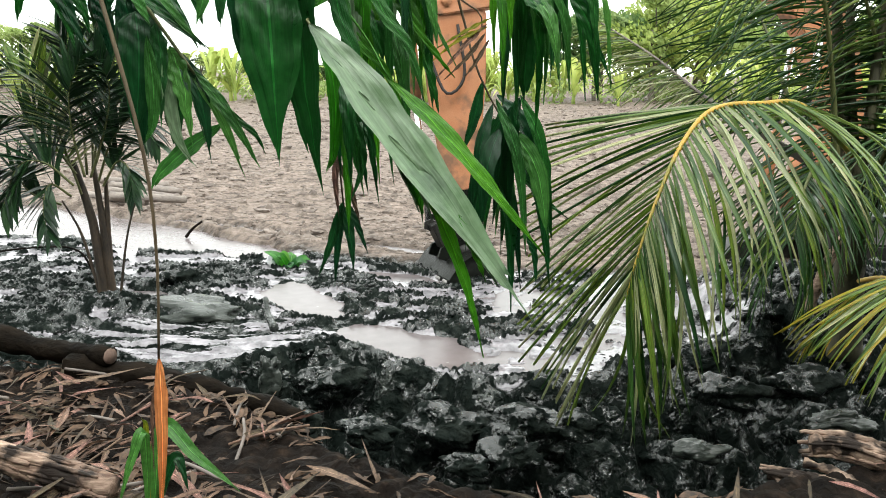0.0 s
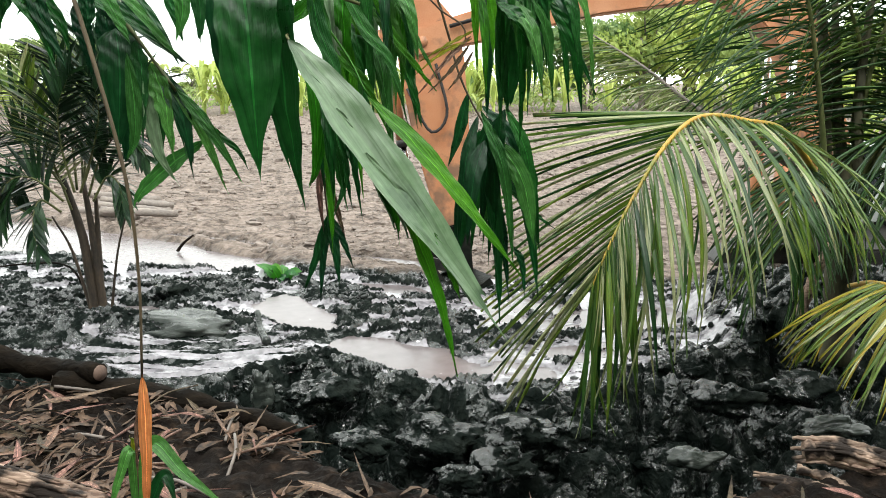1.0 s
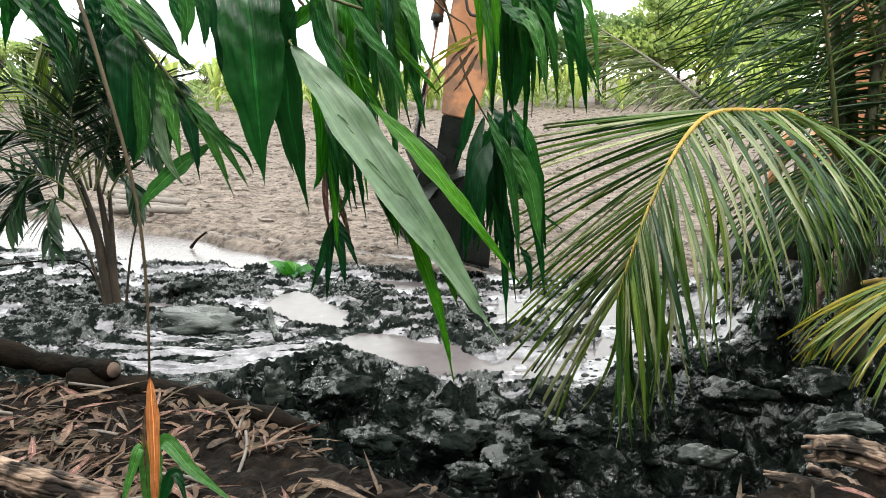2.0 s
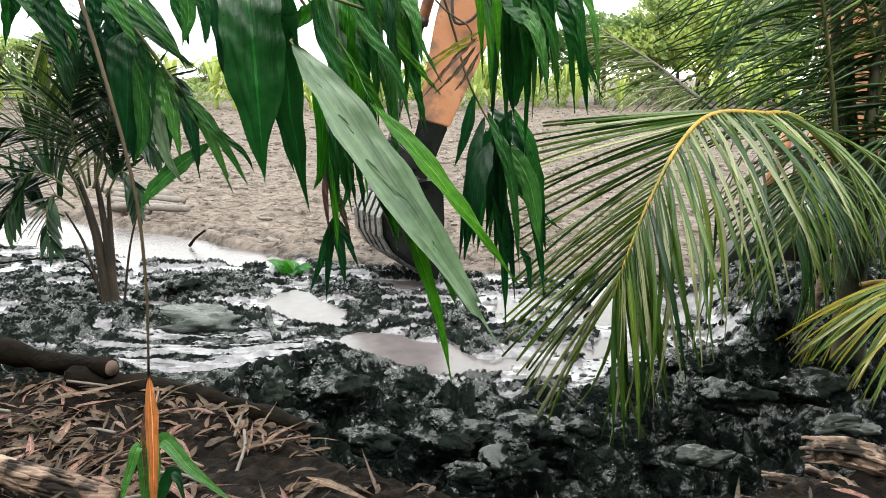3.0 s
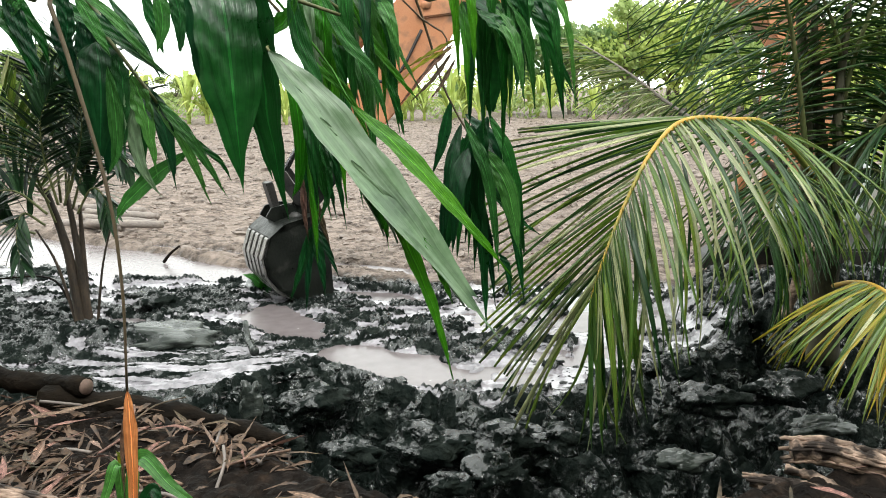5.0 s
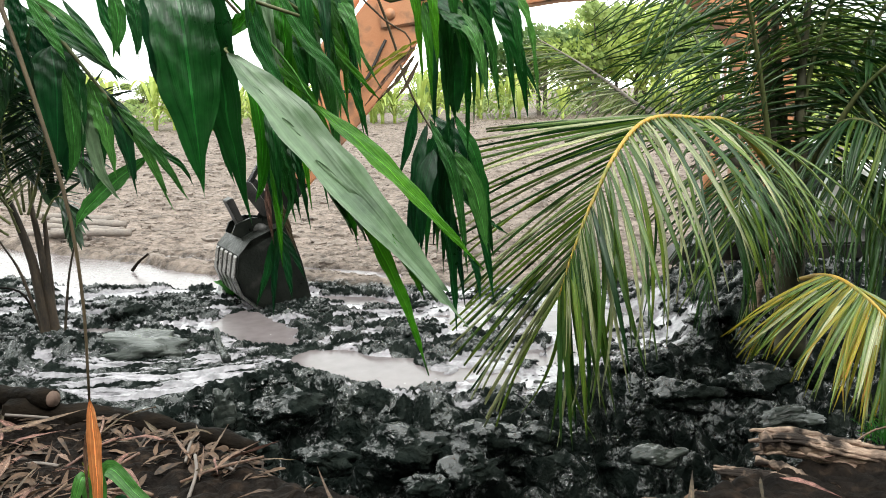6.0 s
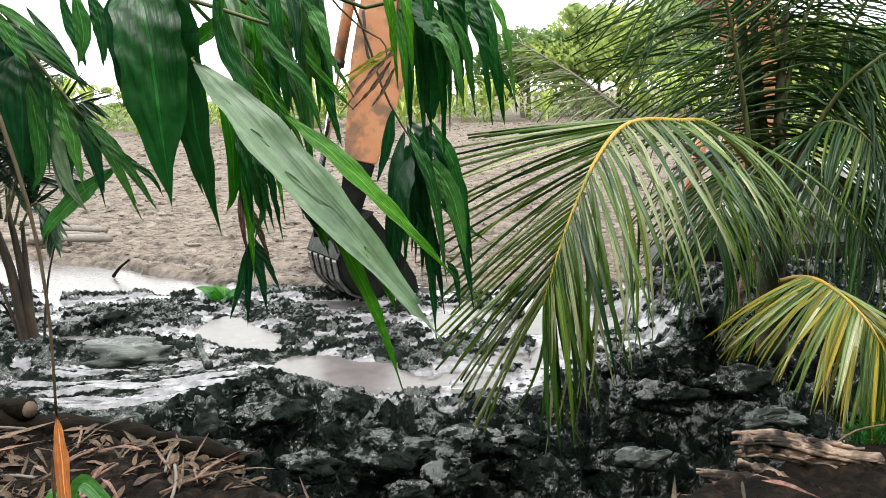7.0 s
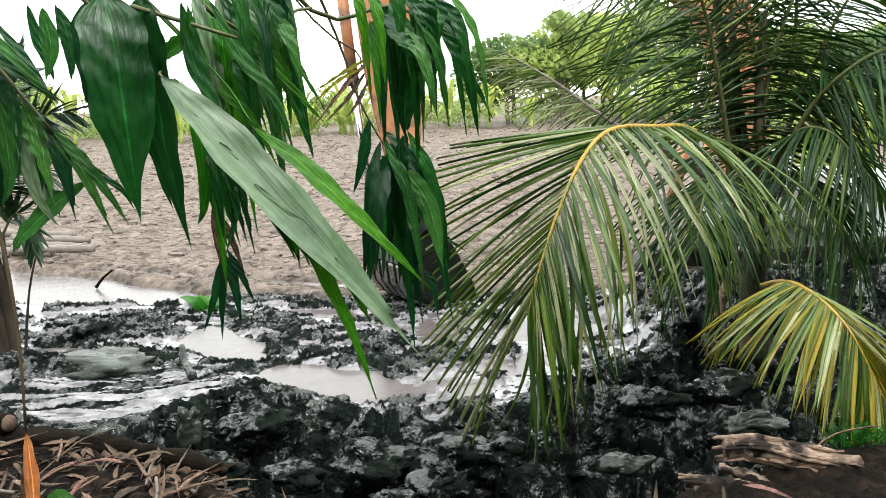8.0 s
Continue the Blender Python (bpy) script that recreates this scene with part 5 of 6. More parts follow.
def tree(seed, tall, wide, mat, count, leaf, label):
    rng = random.Random(seed)
    ob = thing("tree", (0, 0, 0), label, "tree", "trees beyond the field")
    bm = bmesh.new()
    tube(bm, curve_points([(0, 0, -0.3), (0.1, 0, tall * 0.25), (rng.uniform(-0.3, 0.3), 0, tall * 0.7)], 8), [tall * 0.03 * (1 - 0.08 * i) for i in range(9)], 7)
    lobes = []
    for k in range(9):
        a, h = rng.uniform(0, 6.28), rng.uniform(0.35, 0.88)
        r = wide * rng.uniform(0.15, 0.5) * (1.15 - 0.6 * abs(h - 0.55))
        c = (math.cos(a) * r, math.sin(a) * r, tall * h)
        s = wide * rng.uniform(0.18, 0.32)
        lobes.append((c, (s, s, s * rng.uniform(0.6, 0.9))))
        tube(bm, [Vector((0, 0, tall * h * 0.55)), Vector(c)], [tall * 0.012, tall * 0.004], 5)
    part("trunk", bm, FAR_TRUNK, ob)
    part("crown", crown_mesh(bmesh.new(), rng, lobes, count, leaf), mat, ob, "", False)
    return ob


def banana(seed):
    rng = random.Random(seed)
    ob = thing("banana_plant", (0, 0, 0), "lime green broad-leaved shrub at the field's edge", "plant", "shrubs beyond the field")
    bm = bmesh.new()
    rod(bm, (0, 0, -0.2), (0, 0, 0.6), 0.1, 8)
    part("stem", bm, FAR_LIME, ob)
    for k in range(14):
        a, up = rng.uniform(0, 6.28), rng.uniform(0.3, 2.6)
        d = Vector((math.cos(a), math.sin(a), 0))
        bm = bmesh.new()
        blade(bm, [Vector((0, 0, 0.3)), d * 0.4 + Vector((0, 0, 0.5 + up * 0.7)), d * 0.95 + Vector((0, 0, 0.6 + up * 0.75)), d * 1.5 + Vector((0, 0, 0.3 + up * 0.5))], 0.26, Vector((0, 0, 1)) - d * 0.2, rng, 0.3, 0.2, rows=8, cols=4)
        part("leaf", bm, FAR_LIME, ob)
    return ob


rng = random.Random(12)
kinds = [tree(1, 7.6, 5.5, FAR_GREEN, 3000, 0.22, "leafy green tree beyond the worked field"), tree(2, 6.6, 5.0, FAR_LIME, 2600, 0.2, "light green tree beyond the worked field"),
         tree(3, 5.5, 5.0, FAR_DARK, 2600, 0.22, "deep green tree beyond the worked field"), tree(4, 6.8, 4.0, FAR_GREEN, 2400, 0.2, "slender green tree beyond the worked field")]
spots = [(x + rng.uniform(-1.2, 1.2), rng.uniform(56, 66), rng.uniform(0.75, 1.05)) for x in [-48 + 2.1 * i for i in range(12)]]
spots += [(x + rng.uniform(-1.2, 1.2), rng.uniform(60, 70), rng.uniform(0.35, 0.6)) for x in range(-24, 8, 3)]
spots += [(x + rng.uniform(-1.2, 1.2), rng.uniform(54, 64), rng.uniform(0.95, 1.3)) for x in [11 + 1.8 * i for i in range(28)]]
for k, (x, y, s) in enumerate(spots):
    m = Matrix.Translation((x, y, height(x, y) - 0.1)) @ Matrix.Rotation(rng.uniform(0, 6.28), 4, "Z")
    one = kinds[k] if k < 4 else copy_thing(kinds[rng.randrange(4)], m)
    one.matrix_basis = m
    one.scale = (s, s, s)
plant = banana(6)
for x, y, s in ((8.6, 12.6, 1.15), (9.6, 13.5, 1.3), (7.6, 13.8, 1.1), (10.8, 14.0, 1.25)):
    near = copy_thing(plant, pose(x, y, height(x, y) - 0.1, 0, 0, 70 * x))
    near.scale = (s, s, s)
    tagged(near, "green broad-leaved banana plant behind the palm", "plant", "banana plants")
for k in range(64):
    x, y = rng.uniform(-34, 34), rng.uniform(48, 55)
    m = Matrix.Translation((x, y, height(x, y))) @ Matrix.Rotation(rng.uniform(0, 6.28), 4, "Z")
    one = plant if k == 0 else copy_thing(plant, m)
    one.matrix_basis = m
    s = rng.uniform(0.8, 1.5)
    one.scale = (s, s, s)
bm = bmesh.new()
lobes = [((x + rng.uniform(-1, 1), rng.uniform(52, 72), -0.1 + rng.uniform(0.2, 0.8)), (1.4, 1.2, rng.uniform(0.5, 1.3))) for x in range(-60, 62, 1)]
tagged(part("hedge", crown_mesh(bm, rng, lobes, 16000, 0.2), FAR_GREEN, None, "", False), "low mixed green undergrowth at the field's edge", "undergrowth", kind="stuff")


# ---- mud clods, clay, logs and litter ----
CLODS = []
for k in range(6):
    bm = bmesh.new()
    bmesh.ops.create_icosphere(bm, subdivisions=3, radius=1)
    for v in bm.verts:
        q = v.co.copy()
        v.co *= 0.9 + 0.5 * noise.noise(q * 1.2 + Vector((7 * k, 0, 0))) + 0.3 * abs(noise.noise(q * 2.4 + Vector((0, 5 * k, 0)))) + 0.12 * noise.noise(q * 5 + Vector((0, k, 0)))
        v.co.z *= 0.7
    bm.verts.index_update()
    CLODS.append((np.array([v.co[:] for v in bm.verts]), [[v.index for v in f.verts] for f in bm.faces]))
    bm.free()
SMALL = []
for k in range(4):
    bm = bmesh.new()
    bmesh.ops.create_icosphere(bm, subdivisions=1, radius=1)
    for v in bm.verts:
        v.co *= 1 + 0.7 * noise.noise(v.co * 1.7 + Vector((3 * k, 9, 0)))
        v.co.z *= 0.7
    bm.verts.index_update()
    SMALL.append((np.array([v.co[:] for v in bm.verts]), [[v.index for v in f.verts] for f in bm.faces]))
    bm.free()


def scatter(name, shapes, spots, mat, label, category, shade=True, floor=-9.0, spread=1.0):
    """One mesh of many lumps: x, y, size and how deep each one sits."""
    verts, faces = [], []
    rs = random.Random(len(spots))
    hs = ground_at(np.array([s[0] for s in spots]), np.array([s[1] for s in spots]))[0]
    n = 0
    for (x, y, size, sink), h in zip(spots, np.maximum(hs, floor)):
        co, fc = rs.choice(shapes)
        m = Matrix.Rotation(rs.uniform(0, 6.28), 3, "Z") @ Matrix.Rotation(rs.uniform(-0.5, 0.5), 3, "X")
        w = co @ np.array(m).T * size * np.array([rs.uniform(0.8, 1.4) * spread, rs.uniform(0.8, 1.2), rs.uniform(0.7, 1.2) / spread]) + np.array([x, y, h - sink * size])
        verts.extend(w.tolist())
        faces.extend([[i + n for i in f] for f in fc])
        n += len(co)
    me = bpy.data.meshes.new(name)
    me.from_pydata(verts, [], faces)
    me.polygons.foreach_set("use_smooth", np.full(len(faces), shade))
    me.materials.append(mat)
    return tagged(new(name, me), label, category, kind="stuff")


rng = random.Random(31)
spots = []
for _ in range(110):
    x = rng.uniform(-2.6, 3.6)
    spots.append((x, float(np.interp(x, *CREST)) - rng.uniform(-0.15, 1.1), rng.choice((0.04, 0.05, 0.07, 0.1)) * rng.uniform(0.7, 1.3), 0.3))
for _ in range(60):
    spots.append((rng.uniform(2.2, 5.0), rng.uniform(5.0, 9.0), rng.uniform(0.05, 0.14), 0.3))
scatter("mud_lumps", CLODS, spots, GROUND, "shiny black lumps of wet mud along the ditch", "mud", True)
spots = []
for _ in range(4500):
    y = rng.uniform(6.0, 10.4)
    x = rng.uniform(-0.62, 0.5) * y
    if noise.noise(Vector((x * 1.1, y * 1.9, 4.0))) + 0.5 * noise.noise(Vector((x * 3, y * 5, 1.0))) < 0.3 * rng.random() - 0.05:
        continue
    if y < float(np.interp(x, *CREST)) or y > float(np.interp(x, *FIELD_EDGE)) - float(np.interp(x, *CHANNEL)) or float(pool_at(x, y)) > 0.15 or ((x + 2.55) / 1.2) ** 2 + ((y - 7.25) / 0.75) ** 2 < 1:
        continue
    spots.append((x, y, rng.choice((0.008, 0.012, 0.018, 0.026, 0.036)) * rng.uniform(0.7, 1.3), 0.2))
scatter("mud_crumbs", SMALL, spots, MUD_LUMP, "small black clods scattered over slick mud", "mud", True, WATER_Z - 0.004, 1.15)
spots = []
for _ in range(14000):
    y = 11 + 39 * rng.random() ** 1.7
    x = rng.uniform(-0.72, 0.72) * y
    if y > float(np.interp(x, *FIELD_EDGE)) + 0.5:
        spots.append((x, y, rng.choice((0.018, 0.025, 0.03, 0.04, 0.05, 0.1)) * rng.uniform(0.6, 1.3) * (0.7 + y / 40), 0.1))
FIELD_CLOD = material("dry_field_clod", (0.08, 0.063, 0.053), (0.26, 0.213, 0.182), 2.5, 0.8, 0.9, 0.02, 12)
scatter("soil_clods", SMALL, spots, FIELD_CLOD, "grey-brown clods of worked field soil", "soil", False)


def lump(name, place, size, mat, label, category="mud", seed=1, stretch=(1, 1, 1), turn=0.0, crumbly=0.0):
    bm = bmesh.new()
    bmesh.ops.create_icosphere(bm, subdivisions=4, radius=1)
    for v in bm.verts:
        q = v.co.copy()
        v.co *= 0.9 + 0.6 * noise.noise(q * 1.3 + Vector((seed * 3.1, 0, 0))) + 0.35 * abs(noise.noise(q * 2.7 + Vector((0, seed, 0)))) + 0.1 * noise.noise(q * Vector((3, 3, 9)) + Vector((0, seed, 0))) + crumbly * (abs(noise.noise(q * 4.5 + Vector((seed, 0, 0)))) + 0.6 * noise.noise(q * 11))
        v.co = Vector((v.co.x * stretch[0], v.co.y * stretch[1], v.co.z * stretch[2])) * size
    ob = part(name, bm, mat)
    ob.matrix_basis = pose(*place, 0, 0, turn)
    return tagged(ob, label, category)


lump("clay_mound", (-2.85, 8.2, -1.16), 0.52, GREY_CLAY, "smooth grey clay mound smeared by the bucket", seed=2, stretch=(1.25, 0.75, 0.3), turn=-8, crumbly=0.07)
lump("mud_clod", (-3.45, 9.35, -1.06), 0.17, GROUND, "black mud clod beside the clay mound", seed=5, stretch=(1.3, 0.9, 0.9), turn=20)
for k, (x, y, z, size) in enumerate((
        (0.02, 5.45, -1.09, 0.24),
        (0.67, 5.30, -1.02, 0.22),
        (-1.04, 6.30, -1.08, 0.20),
        (1.02, 5.20, -1.00, 0.14),
        (0.49, 4.80, -1.02, 0.15),
        (-0.58, 5.20, -1.07, 0.14),
        (-1.26, 5.40, -1.05, 0.16),
        (2.39, 5.60, -0.86, 0.17),
        (3.04, 5.80, -0.86, 0.20),
        (0.16, 4.60, -1.02, 0.10))):
    tagged(lump("mud_block", (x, y + 0.12, z - 0.6 * size), size, GROUND, "slumped block of black wet mud on the ditch face", "mud", 40 + k, (1.5, 0.85, 0.72), 23 * k % 50 - 25, 0.16), group="mud blocks")
lump("clay_lump", (-1.564, 6.3, -1.137), 0.15, GREY_CLAY, "wedge of smooth grey clay on the ditch face", seed=3, stretch=(0.7, 0.7, 1.5), turn=20)
lump("clay_lump", (1.891, 5.0, -1.114), 0.14, GREY_CLAY, "pale smeared clay lump beside the ditch", seed=9, stretch=(1.3, 0.8, 0.6))
lump("clay_lump", (3.017, 5.2, -0.979), 0.16, GREY_CLAY, "dull smooth clay slab beside the palm", seed=12, stretch=(1.5, 0.8, 0.5), turn=12)


def log(points, r0, r1, mat, label, seed, name="log", category="log", sides=12, wob=0.1, cut=None):
    rs = random.Random(seed)
    pts = curve_points(points, 18)
    base = pts[0].copy()
    bm = bmesh.new()
    tube(bm, [p - base for p in pts], [(r0 + (r1 - r0) * i / 18) * (1 + rs.uniform(-wob, wob)) for i in range(19)], sides, wob, rs)
    ob = part(name, bm, mat)
    ob.location = base
    tagged(ob, label, category)
    if cut:
        d = (pts[-1] - pts[-2]).normalized()
        bm = bmesh.new()
        tube(bm, [pts[-1] - base - d * 0.01, pts[-1] - base + d * 0.012], [r1 * 0.96, r1 * 0.9], sides, 0.03, rs)
        part("cut_end", bm, cut, ob, "pale sawn end")
    return ob


def dead_trunk(points, r0, r1, label, seed, strips=34):
    """A rotten palm trunk: a dark core wrapped in torn fibre strips of uneven length, frayed at its ends."""
    rs = random.Random(seed)
    pts = curve_points(points, 24)
    base = pts[0].copy()
    pts = [p - base for p in pts]
    ob = thing("dead_trunk", base, label, "log")
    part("core", tube(bmesh.new(), pts[2:-1], [(r0 + (r1 - r0) * i / 24) * 0.93 for i in range(2, 24)], 14, 0.2, rs), DEAD_WOOD, ob)
    for k in range(strips):
        ang = rs.uniform(0, 6.28)
        a, b = sorted((rs.uniform(0, 0.7), rs.uniform(0.35, 1)))
        i0, i1 = int(a * 24), max(int(b * 24), int(a * 24) + 4)
        i1 = min(i1, 24)
        run = []
        flare = rs.uniform(0.0, 0.5)
        for i in range(i0, i1 + 1):
            t = (pts[min(i + 1, 24)] - pts[max(i - 1, 0)]).normalized()
            s = t.cross(Vector((0, 0, 1))).normalized()
            u = s.cross(t)
            r = (r0 + (r1 - r0) * i / 24) * rs.uniform(0.88, 1.0) * (1 + flare * ((i - i0) / (i1 - i0) - 0.5) ** 2 * 2)
            run.append(pts[i] + s * (r * math.cos(ang)) + u * (r * math.sin(ang)))
            ang += rs.uniform(-0.05, 0.05)
        w = rs.uniform(0.006, 0.018)
        n = len(run)
        part("fibre_strip", tube(bmesh.new(), run, [w * (0.25 + 0.9 * math.sin(math.pi * (0.1 + 0.8 * i / (n - 1)))) for i in range(n)], 5, 0.2, rs), DEAD_WOOD, ob)
    return ob


log([(-3.35, 4.8, -0.115), (-2.736, 4.7, -0.239), (-2.125, 4.45, -0.202)], 0.095, 0.055, MUDDY_LOG, "dark mud-caked log with a sawn end on the bank", 1, cut=CUT_WOOD, wob=0.16)
log([(-2.417, 4.5, -0.285), (-1.751, 4.45, -0.372), (-1.308, 4.4, -0.446), (-0.898, 4.3, -0.541)], 0.08, 0.05, MUDDY_LOG, "black wet fallen trunk at the bank's edge", 2, wob=0.2)
dead_trunk([(-2.285, 3.05, -0.039), (-1.786, 2.95, -0.12), (-1.379, 2.85, -0.173)], 0.06, 0.05, "weathered tan log in the leaf litter", 3, 40)
dead_trunk([(1.817, 3.48, -0.25), (2.009, 3.44, -0.24), (2.259, 3.38, -0.295), (2.541, 3.3, -0.35)], 0.055, 0.075, "broken fibrous dead palm trunk on the bank", 4)
dead_trunk([(1.584, 3.400, -0.357), (1.793, 3.300, -0.360), (1.992, 3.150, -0.366)], 0.03, 0.05, "splintered piece of dead trunk on the bank", 5, 36)
log([(1.801, 3.4, -0.308), (1.931, 3.32, -0.324), (2.037, 3.2, -0.373)], 0.02, 0.03, DEAD_WOOD, "splintered strip of dead trunk on the bank", 6, wob=0.25)
log([(-1.963, 7.9, -0.881), (-1.898, 7.7, -0.991), (-1.761, 7.4, -1.057)], 0.03, 0.045, GREY_CLAY, "pale stick stuck in the mud", 7, "stick", "stick")
for k, (a, b) in enumerate((((-7.397, 15.2, -1.028), (-5.799, 14.4, -1.227)), ((-7.1, 15.6, -0.976), (-5.312, 14.8, -1.19)), ((-7.147, 16.0, -0.918), (-5.395, 15.2, -1.099)), ((-7.575, 16.4, -0.956), (-5.795, 15.6, -1.097)), ((-6.562, 14.6, -1.106), (-4.968, 14.2, -1.121)))):
    a, b = Vector(a), Vector(b)
    a.z = b.z = height(a.x, a.y) + 0.07 + 0.03 * k
    tagged(log([a, a.lerp(b, 0.5), b], 0.08, 0.07, GREY_LOG, "grey muddy pole lying at the field's edge", 20 + k, "pole", "pole"), group="poles by the channel")
log([(-4.301, 12.2, -1.162), (-4.176, 12.2, -1.017), (-4.016, 12.2, -0.891)], 0.03, 0.02, MUDDY_LOG, "short dark twig at the water's edge", 8, "twig", "twig", 6)
log([(-5.937, 9.0, -0.712), (-5.009, 9.0, -0.596), (-4.472, 8.9, -0.614), (-4.192, 8.7, -0.932)], 0.012, 0.012, MUDDY_LOG, "thin curved twig over the mud", 9, "twig", "twig", 6)
log([(3.176, 6.2, -0.408), (3.311, 6.3, -0.079), (3.503, 6.4, 0.202)], 0.05, 0.04, DEAD_WOOD, "leaning tan frond stalk by the palm", 10, "frond_stalk", "stalk", 8)

lump("plastic_scrap", (-2.457, 10.4, -1.122), 0.08, WHITE_SCRAP, "crumpled white plastic scrap beside the weed", "litter", seed=15, stretch=(0.8, 0.8, 1.5))

# weed at the water's edge
w0 = Vector((-2.197, 10.3, -1.196))
weed = thing("weed", w0, "small bright green broad-leaved weed at the waterside", "plant")
rs = random.Random(9)
for k in range(9):
    a = k * 0.7
    d = Vector((math.cos(a) * 0.3, math.sin(a) * 0.16, rs.uniform(0.06, 0.26)))
    bm = bmesh.new()
    blade(bm, [Vector((0, 0, -0.05)), d * 0.6 + Vector((0, 0, 0.06)), d * rs.uniform(0.9, 1.2)], 0.15, (0, -0.7, 0.8), rs, 0.2, rows=8, cols=4)
    part("leaf", bm, FRESH_LEAF if k % 3 == 0 else MID_LEAF, weed)

# litter on the near bank: single dry leaves and sticks, and the rest joined
rs = random.Random(77)


def dry_strip(rs, long, wide):
    bm = bmesh.new()
    blade(bm, [(-long / 2, 0, 0), (-long * 0.1, rs.uniform(-0.1, 0.1) * long, rs.uniform(0.03, 0.12) * long), (long / 2, rs.uniform(-0.15, 0.15) * long, rs.uniform(0, 0.1) * long)], wide, (0, rs.uniform(-0.6, 0.6), 1), rs, rs.uniform(-0.3, 0.6), rows=8, cols=4)
    return bm


strips = [mesh_of("dry_leaf", dry_strip(rs, rs.uniform(0.16, 0.42), rs.uniform(0.014, 0.045)), DRY_LEAF) for _ in range(10)]
twigs = [mesh_of("stick", tube(bmesh.new(), curve_points([(-0.2, 0, 0), (0, rs.uniform(-0.04, 0.04), 0.02), (0.22, rs.uniform(-0.05, 0.05), 0)], 6), [rs.uniform(0.004, 0.009)] * 7, 6), GREY_LOG if k % 2 else DRY_LEAF) for k in range(5)]


def bank_spot(rs):
    while True:
        y = rs.uniform(2.4, 5.0)
        x = rs.uniform(-0.75, 0.75) * y
        edge = float(np.interp(x, *EDGE))
        if noise.noise(Vector((x * 1.6, y * 1.6, 2.0))) < rs.uniform(-0.45, 0.25) - 0.12 * (y < 3.0):
            continue
        if y < edge + 0.15 and (x < -0.75 + 0.25 * rs.random() or rs.random() < 0.12):
            return x, y


for k in range(210):
    x, y = bank_spot(rs)
    is_leaf = k % 5 < 4
    ob = new("dry_leaf" if is_leaf else "stick", rs.choice(strips if is_leaf else twigs))
    ob.matrix_basis = pose(x, y, height(x, y) + rs.uniform(0.01, 0.06), rs.uniform(-25, 25), rs.uniform(-18, 18), rs.uniform(0, 360))
    tagged(ob, "curled dry tan palm leaflet in the litter" if is_leaf else "thin dry stick lying in the litter", "dry leaf" if is_leaf else "stick", "leaf litter" if is_leaf else "litter sticks")
bm = bmesh.new()
for k in range(900):
    x, y = bank_spot(rs)
    one = dry_strip(rs, rs.uniform(0.06, 0.2), rs.uniform(0.01, 0.04))
    one.transform(pose(x, y, height(x, y) + rs.uniform(0.0, 0.03), rs.uniform(-30, 30), rs.uniform(-25, 25), rs.uniform(0, 360)))
    me = bpy.data.meshes.new("scrap")
    one.to_mesh(me)
    one.free()
    bm.from_mesh(me)
    bpy.data.meshes.remove(me)
LITTER = material("brown_litter", (0.018, 0.011, 0.007), (0.15, 0.09, 0.055), 5, 0.65, 0.85, 0.003, 40)
tagged(part("leaf_litter", bm, LITTER), "brown rotting leaf scraps covering the bank", "leaf litter", kind="stuff")
bm = bmesh.new()
for k in range(140):
    a, b = rs.uniform(-0.16, 0.16), rs.uniform(-0.1, 0.1)
    d = Vector((rs.uniform(-0.08, 0.08), rs.uniform(-0.08, 0.08), rs.uniform(0.08, 0.2)))
    p = Vector((a, b, 0))
    blade(bm, [p, p + d * 0.6, p + d + Vector((d.x, d.y, -0.02))], 0.008, (0, -1, 0.3), rs, 0.2, rows=4, cols=2)
g0 = Vector((2.734, 3.6, -0.539))
g0.z = height(g0.x, g0.y) - 0.01
grass = tagged(part("grass_tuft", bm, FRESH_LEAF), "bright green grass tuft beside the dead trunk", "grass", kind="stuff")
grass.location = g0


# ---- unseen grove behind and beside the camera, added to close the place and block sky light ----
rs = random.Random(5)
for k, (x, y) in enumerate(((-9, -3), (-6, -6), (-2.5, -7), (1.5, -6.5), (5, -6), (8.5, -3.5), (10, 0.5), (-10, 1.5))):
    one = copy_thing(kinds[2], pose(x, y, -0.3, 0, 0, 50 * k))
    one.scale = (1.25, 1.25, 1.25)
    tagged(one, "unseen dark leafy tree added behind the bank to block sky light", "tree", "shade trees on the bank")
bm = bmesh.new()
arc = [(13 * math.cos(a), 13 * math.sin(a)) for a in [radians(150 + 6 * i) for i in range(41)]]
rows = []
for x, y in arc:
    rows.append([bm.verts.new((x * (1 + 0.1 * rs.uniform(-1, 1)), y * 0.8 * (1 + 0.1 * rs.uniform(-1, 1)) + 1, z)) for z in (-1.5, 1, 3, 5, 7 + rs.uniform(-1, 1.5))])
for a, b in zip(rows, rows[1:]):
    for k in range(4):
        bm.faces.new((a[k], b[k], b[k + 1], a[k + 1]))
tagged(part("grove", bm, SKY_BLOCK), "unseen dark green foliage wall added behind the camera to block sky light", "trees", kind="structure")

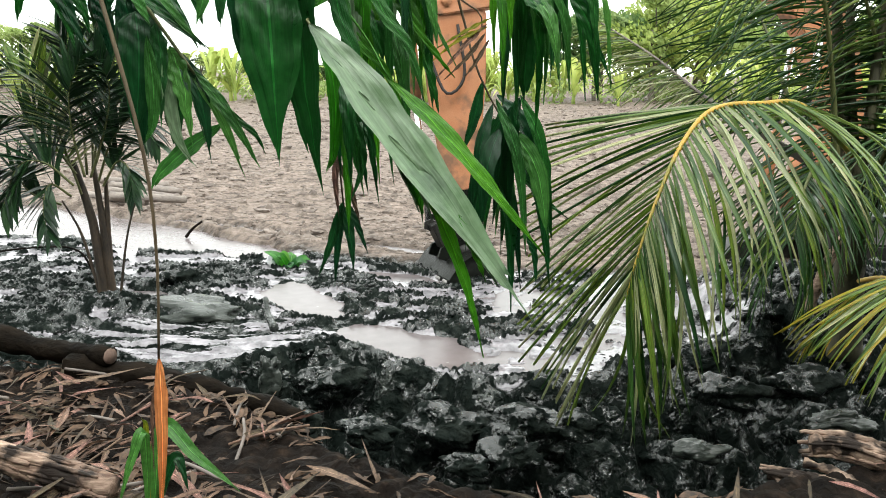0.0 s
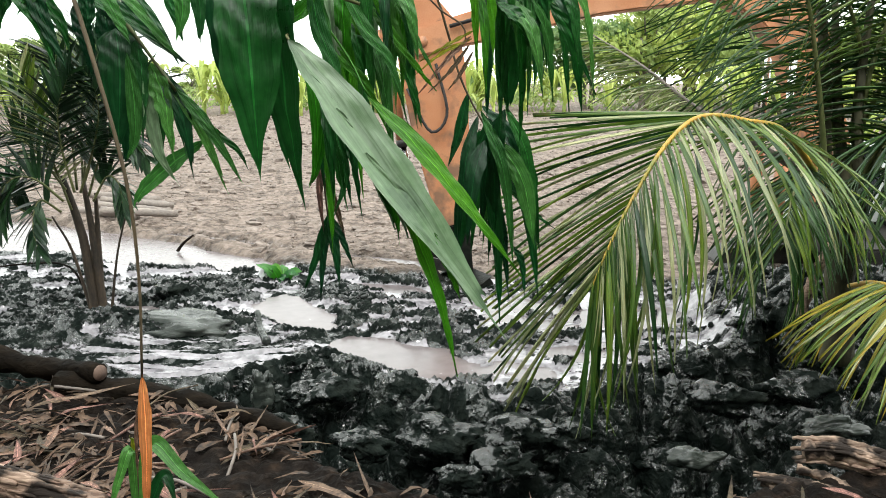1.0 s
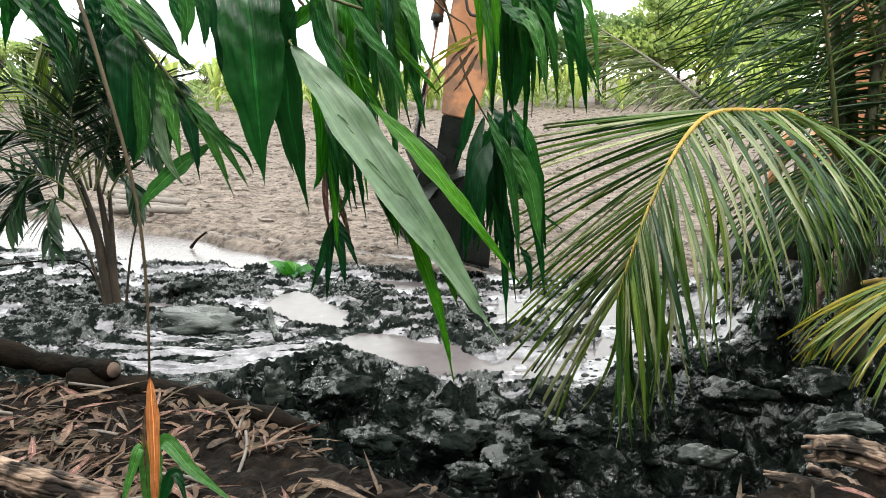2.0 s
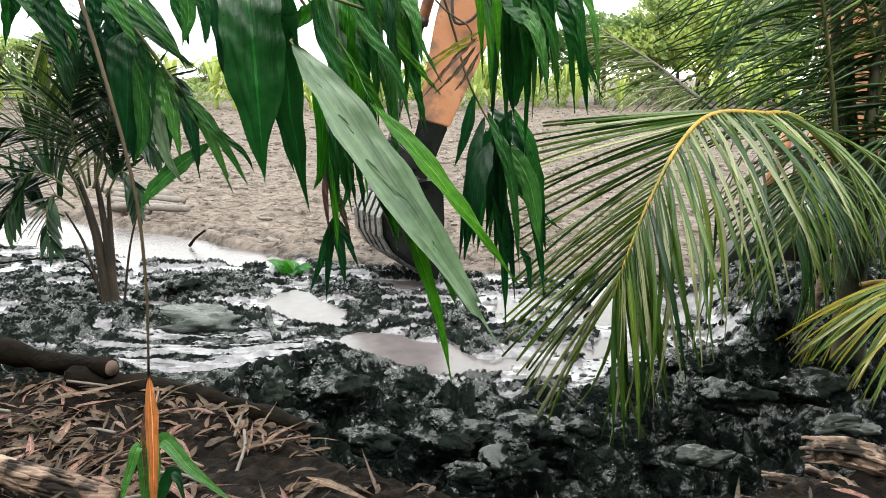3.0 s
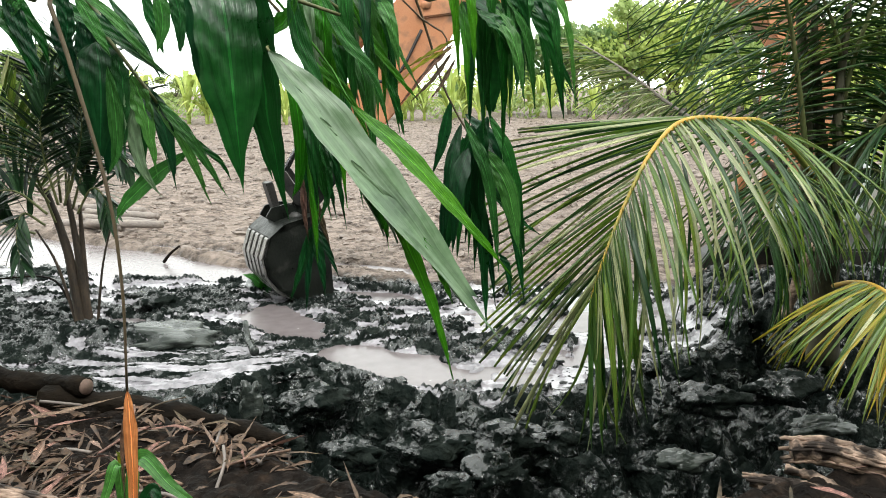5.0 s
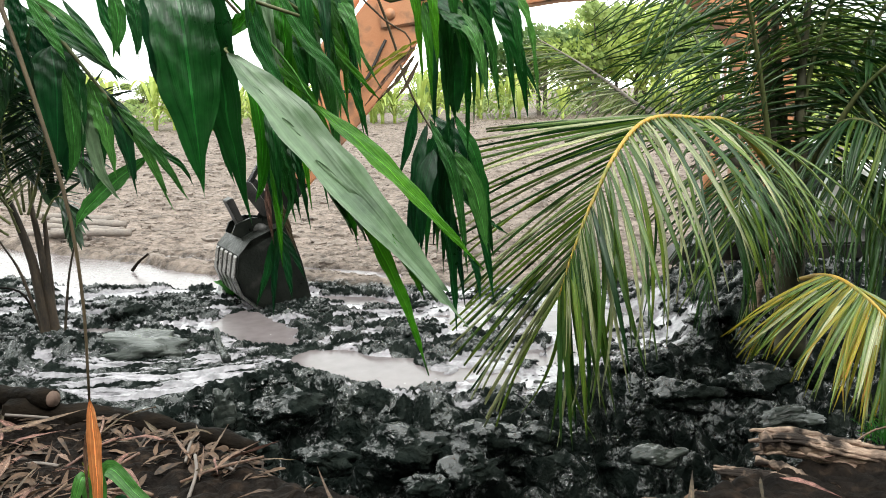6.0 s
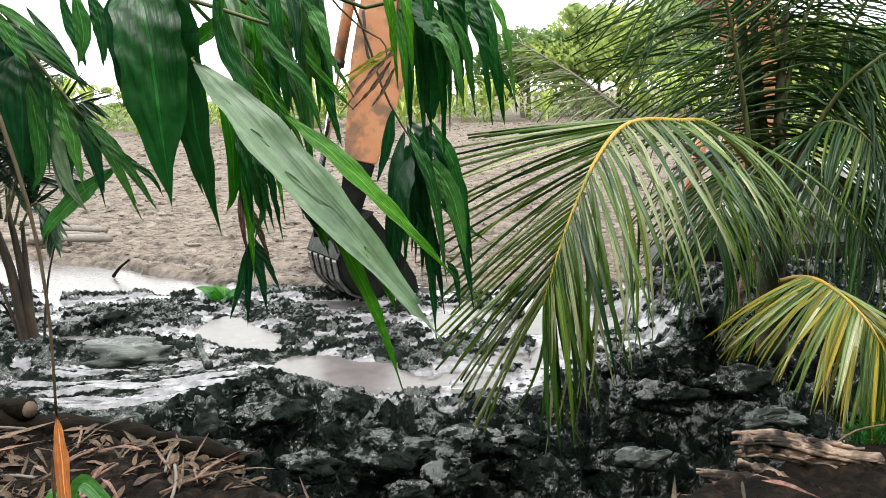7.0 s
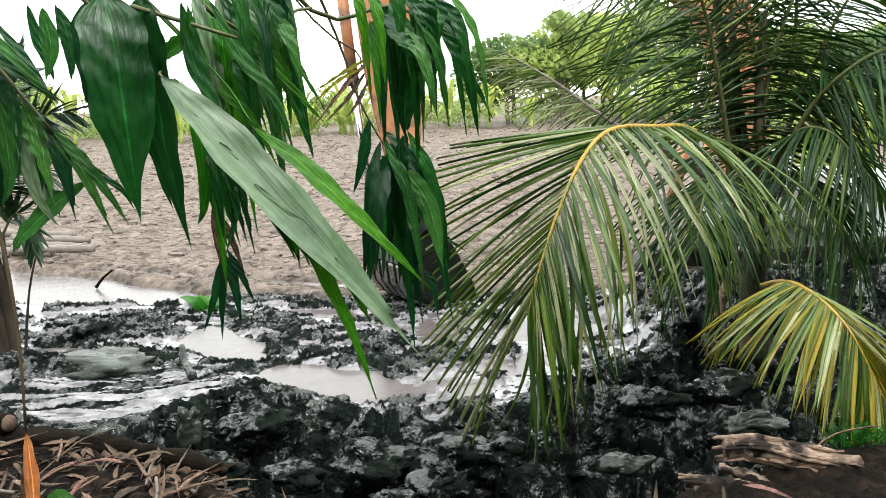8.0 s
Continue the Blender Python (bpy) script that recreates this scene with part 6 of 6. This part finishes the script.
# ---- motion: boom, stick and bucket angles of the digging stroke, in degrees about the pins ----
DIG = [
    (0.00, 25.92, -5.11, -14.0),
    (0.25, 24.93, -6.35, -15.9),
    (0.50, 23.96, -7.54, -18.0),
    (0.75, 22.47, -9.17, -21.6),
    (1.00, 22.20, -9.68, -24.0),
    (1.25, 24.93, -7.61, -23.0),
    (1.50, 28.96, -2.74, -20.4),
    (1.75, 33.13, 3.87, -16.1),
    (2.00, 37.18, 11.91, -10.0),
    (2.25, 39.68, 17.91, -4.3),
    (2.50, 38.44, 17.82, 3.0),
    (2.75, 36.99, 17.17, 5.4),
    (3.00, 35.64, 17.01, 6.0),
    (3.25, 34.42, 17.73, 4.4),
    (3.50, 33.19, 19.32, 2.0),
    (3.75, 31.61, 22.16, -0.4),
    (4.00, 30.08, 25.61, -2.0),
    (4.25, 28.95, 29.49, -1.2),
    (4.50, 28.17, 32.52, -0.0),
    (4.75, 27.91, 33.37, 0.3),
    (5.00, 27.93, 33.32, 0.2),
    (5.25, 27.92, 33.33, -0.1),
    (5.50, 27.13, 33.45, -0.4),
    (5.75, 26.33, 33.52, -1.5),
    (6.00, 26.98, 33.67, -8.0),
    (6.25, 27.57, 33.87, -18.5),
    (6.50, 29.04, 31.87, -27.0),
    (6.75, 31.35, 23.52, -28.8),
    (7.00, 32.94, 13.57, -28.0),
    (7.25, 33.49, 5.62, -27.1),
    (7.50, 33.62, -0.70, -26.0),
    (7.75, 33.51, -3.31, -25.9),
    (8.00, 33.43, -4.43, -26.0),
]


BUCKET_TURN = 28
# sway of the great frond about its bend: seconds, degrees
SWAY = [(0, 8), (0.5, 3.6), (1, -0.8), (1.7, 3), (2.5, 6.2), (3, 3.9), (3.5, 0), (4, 0.3), (4.5, 3.2), (5.2, 3.2), (6, 2.4), (6.5, 2), (7, 3.3), (7.5, 4.2), (8, 4.2)]

# sway of the pale hanging leaf and its neighbour
LEAF_SWAY = [(0, 3.5), (0.5, 2.6), (1, 1.6), (1.7, 0.8), (2.5, 0.3), (3, 0.2), (3.5, 0), (4, 1.0), (4.5, 2.5), (5.2, 3.6), (6, 4.8), (6.5, 4.9), (7, 4.7), (7.5, 5.0), (8, 5.2)]


def motions():
    foot = Vector(FOOT) - EX_BASE
    rows = {"boom": [], "stick": [], "bucket": []}
    for t, b, s, g in DIG:
        tip = foot + Vector((-BOOM_R * math.cos(radians(b)), 0, BOOM_R * math.sin(radians(b))))
        pin = tip + Vector((-STICK_L * math.sin(radians(s)), 0, -STICK_L * math.cos(radians(s))))
        rows["boom"].append((t, pose(*foot, 0, b, 0)))
        rows["stick"].append((t, pose(*tip, 0, s, 0)))
        rows["bucket"].append((t, pose(*pin, 0, 0, BUCKET_TURN) @ pose(0, 0, 0, 0, g, 0)))
    for name, keys in rows.items():
        walk(EX[name], keys)
    for leaf in (B, C):
        at = leaf.location.copy()
        hold = Vector((-0.258, 1.31, 1.651)) - origin
        walk(leaf, [(t, Matrix.Translation(hold) @ pose(0, 0, 0, 0, -a, 0) @ Matrix.Translation(at - hold)) for t, a in LEAF_SWAY])
    bend, root = Vector((1.6, 4.5, 1.38)) - c0, BIG.location.copy()
    walk(BIG, [(t, Matrix.Translation(bend) @ pose(0, 0, 0, 0, -a, 0) @ Matrix.Translation(root - bend)) for t, a in SWAY])


motions()
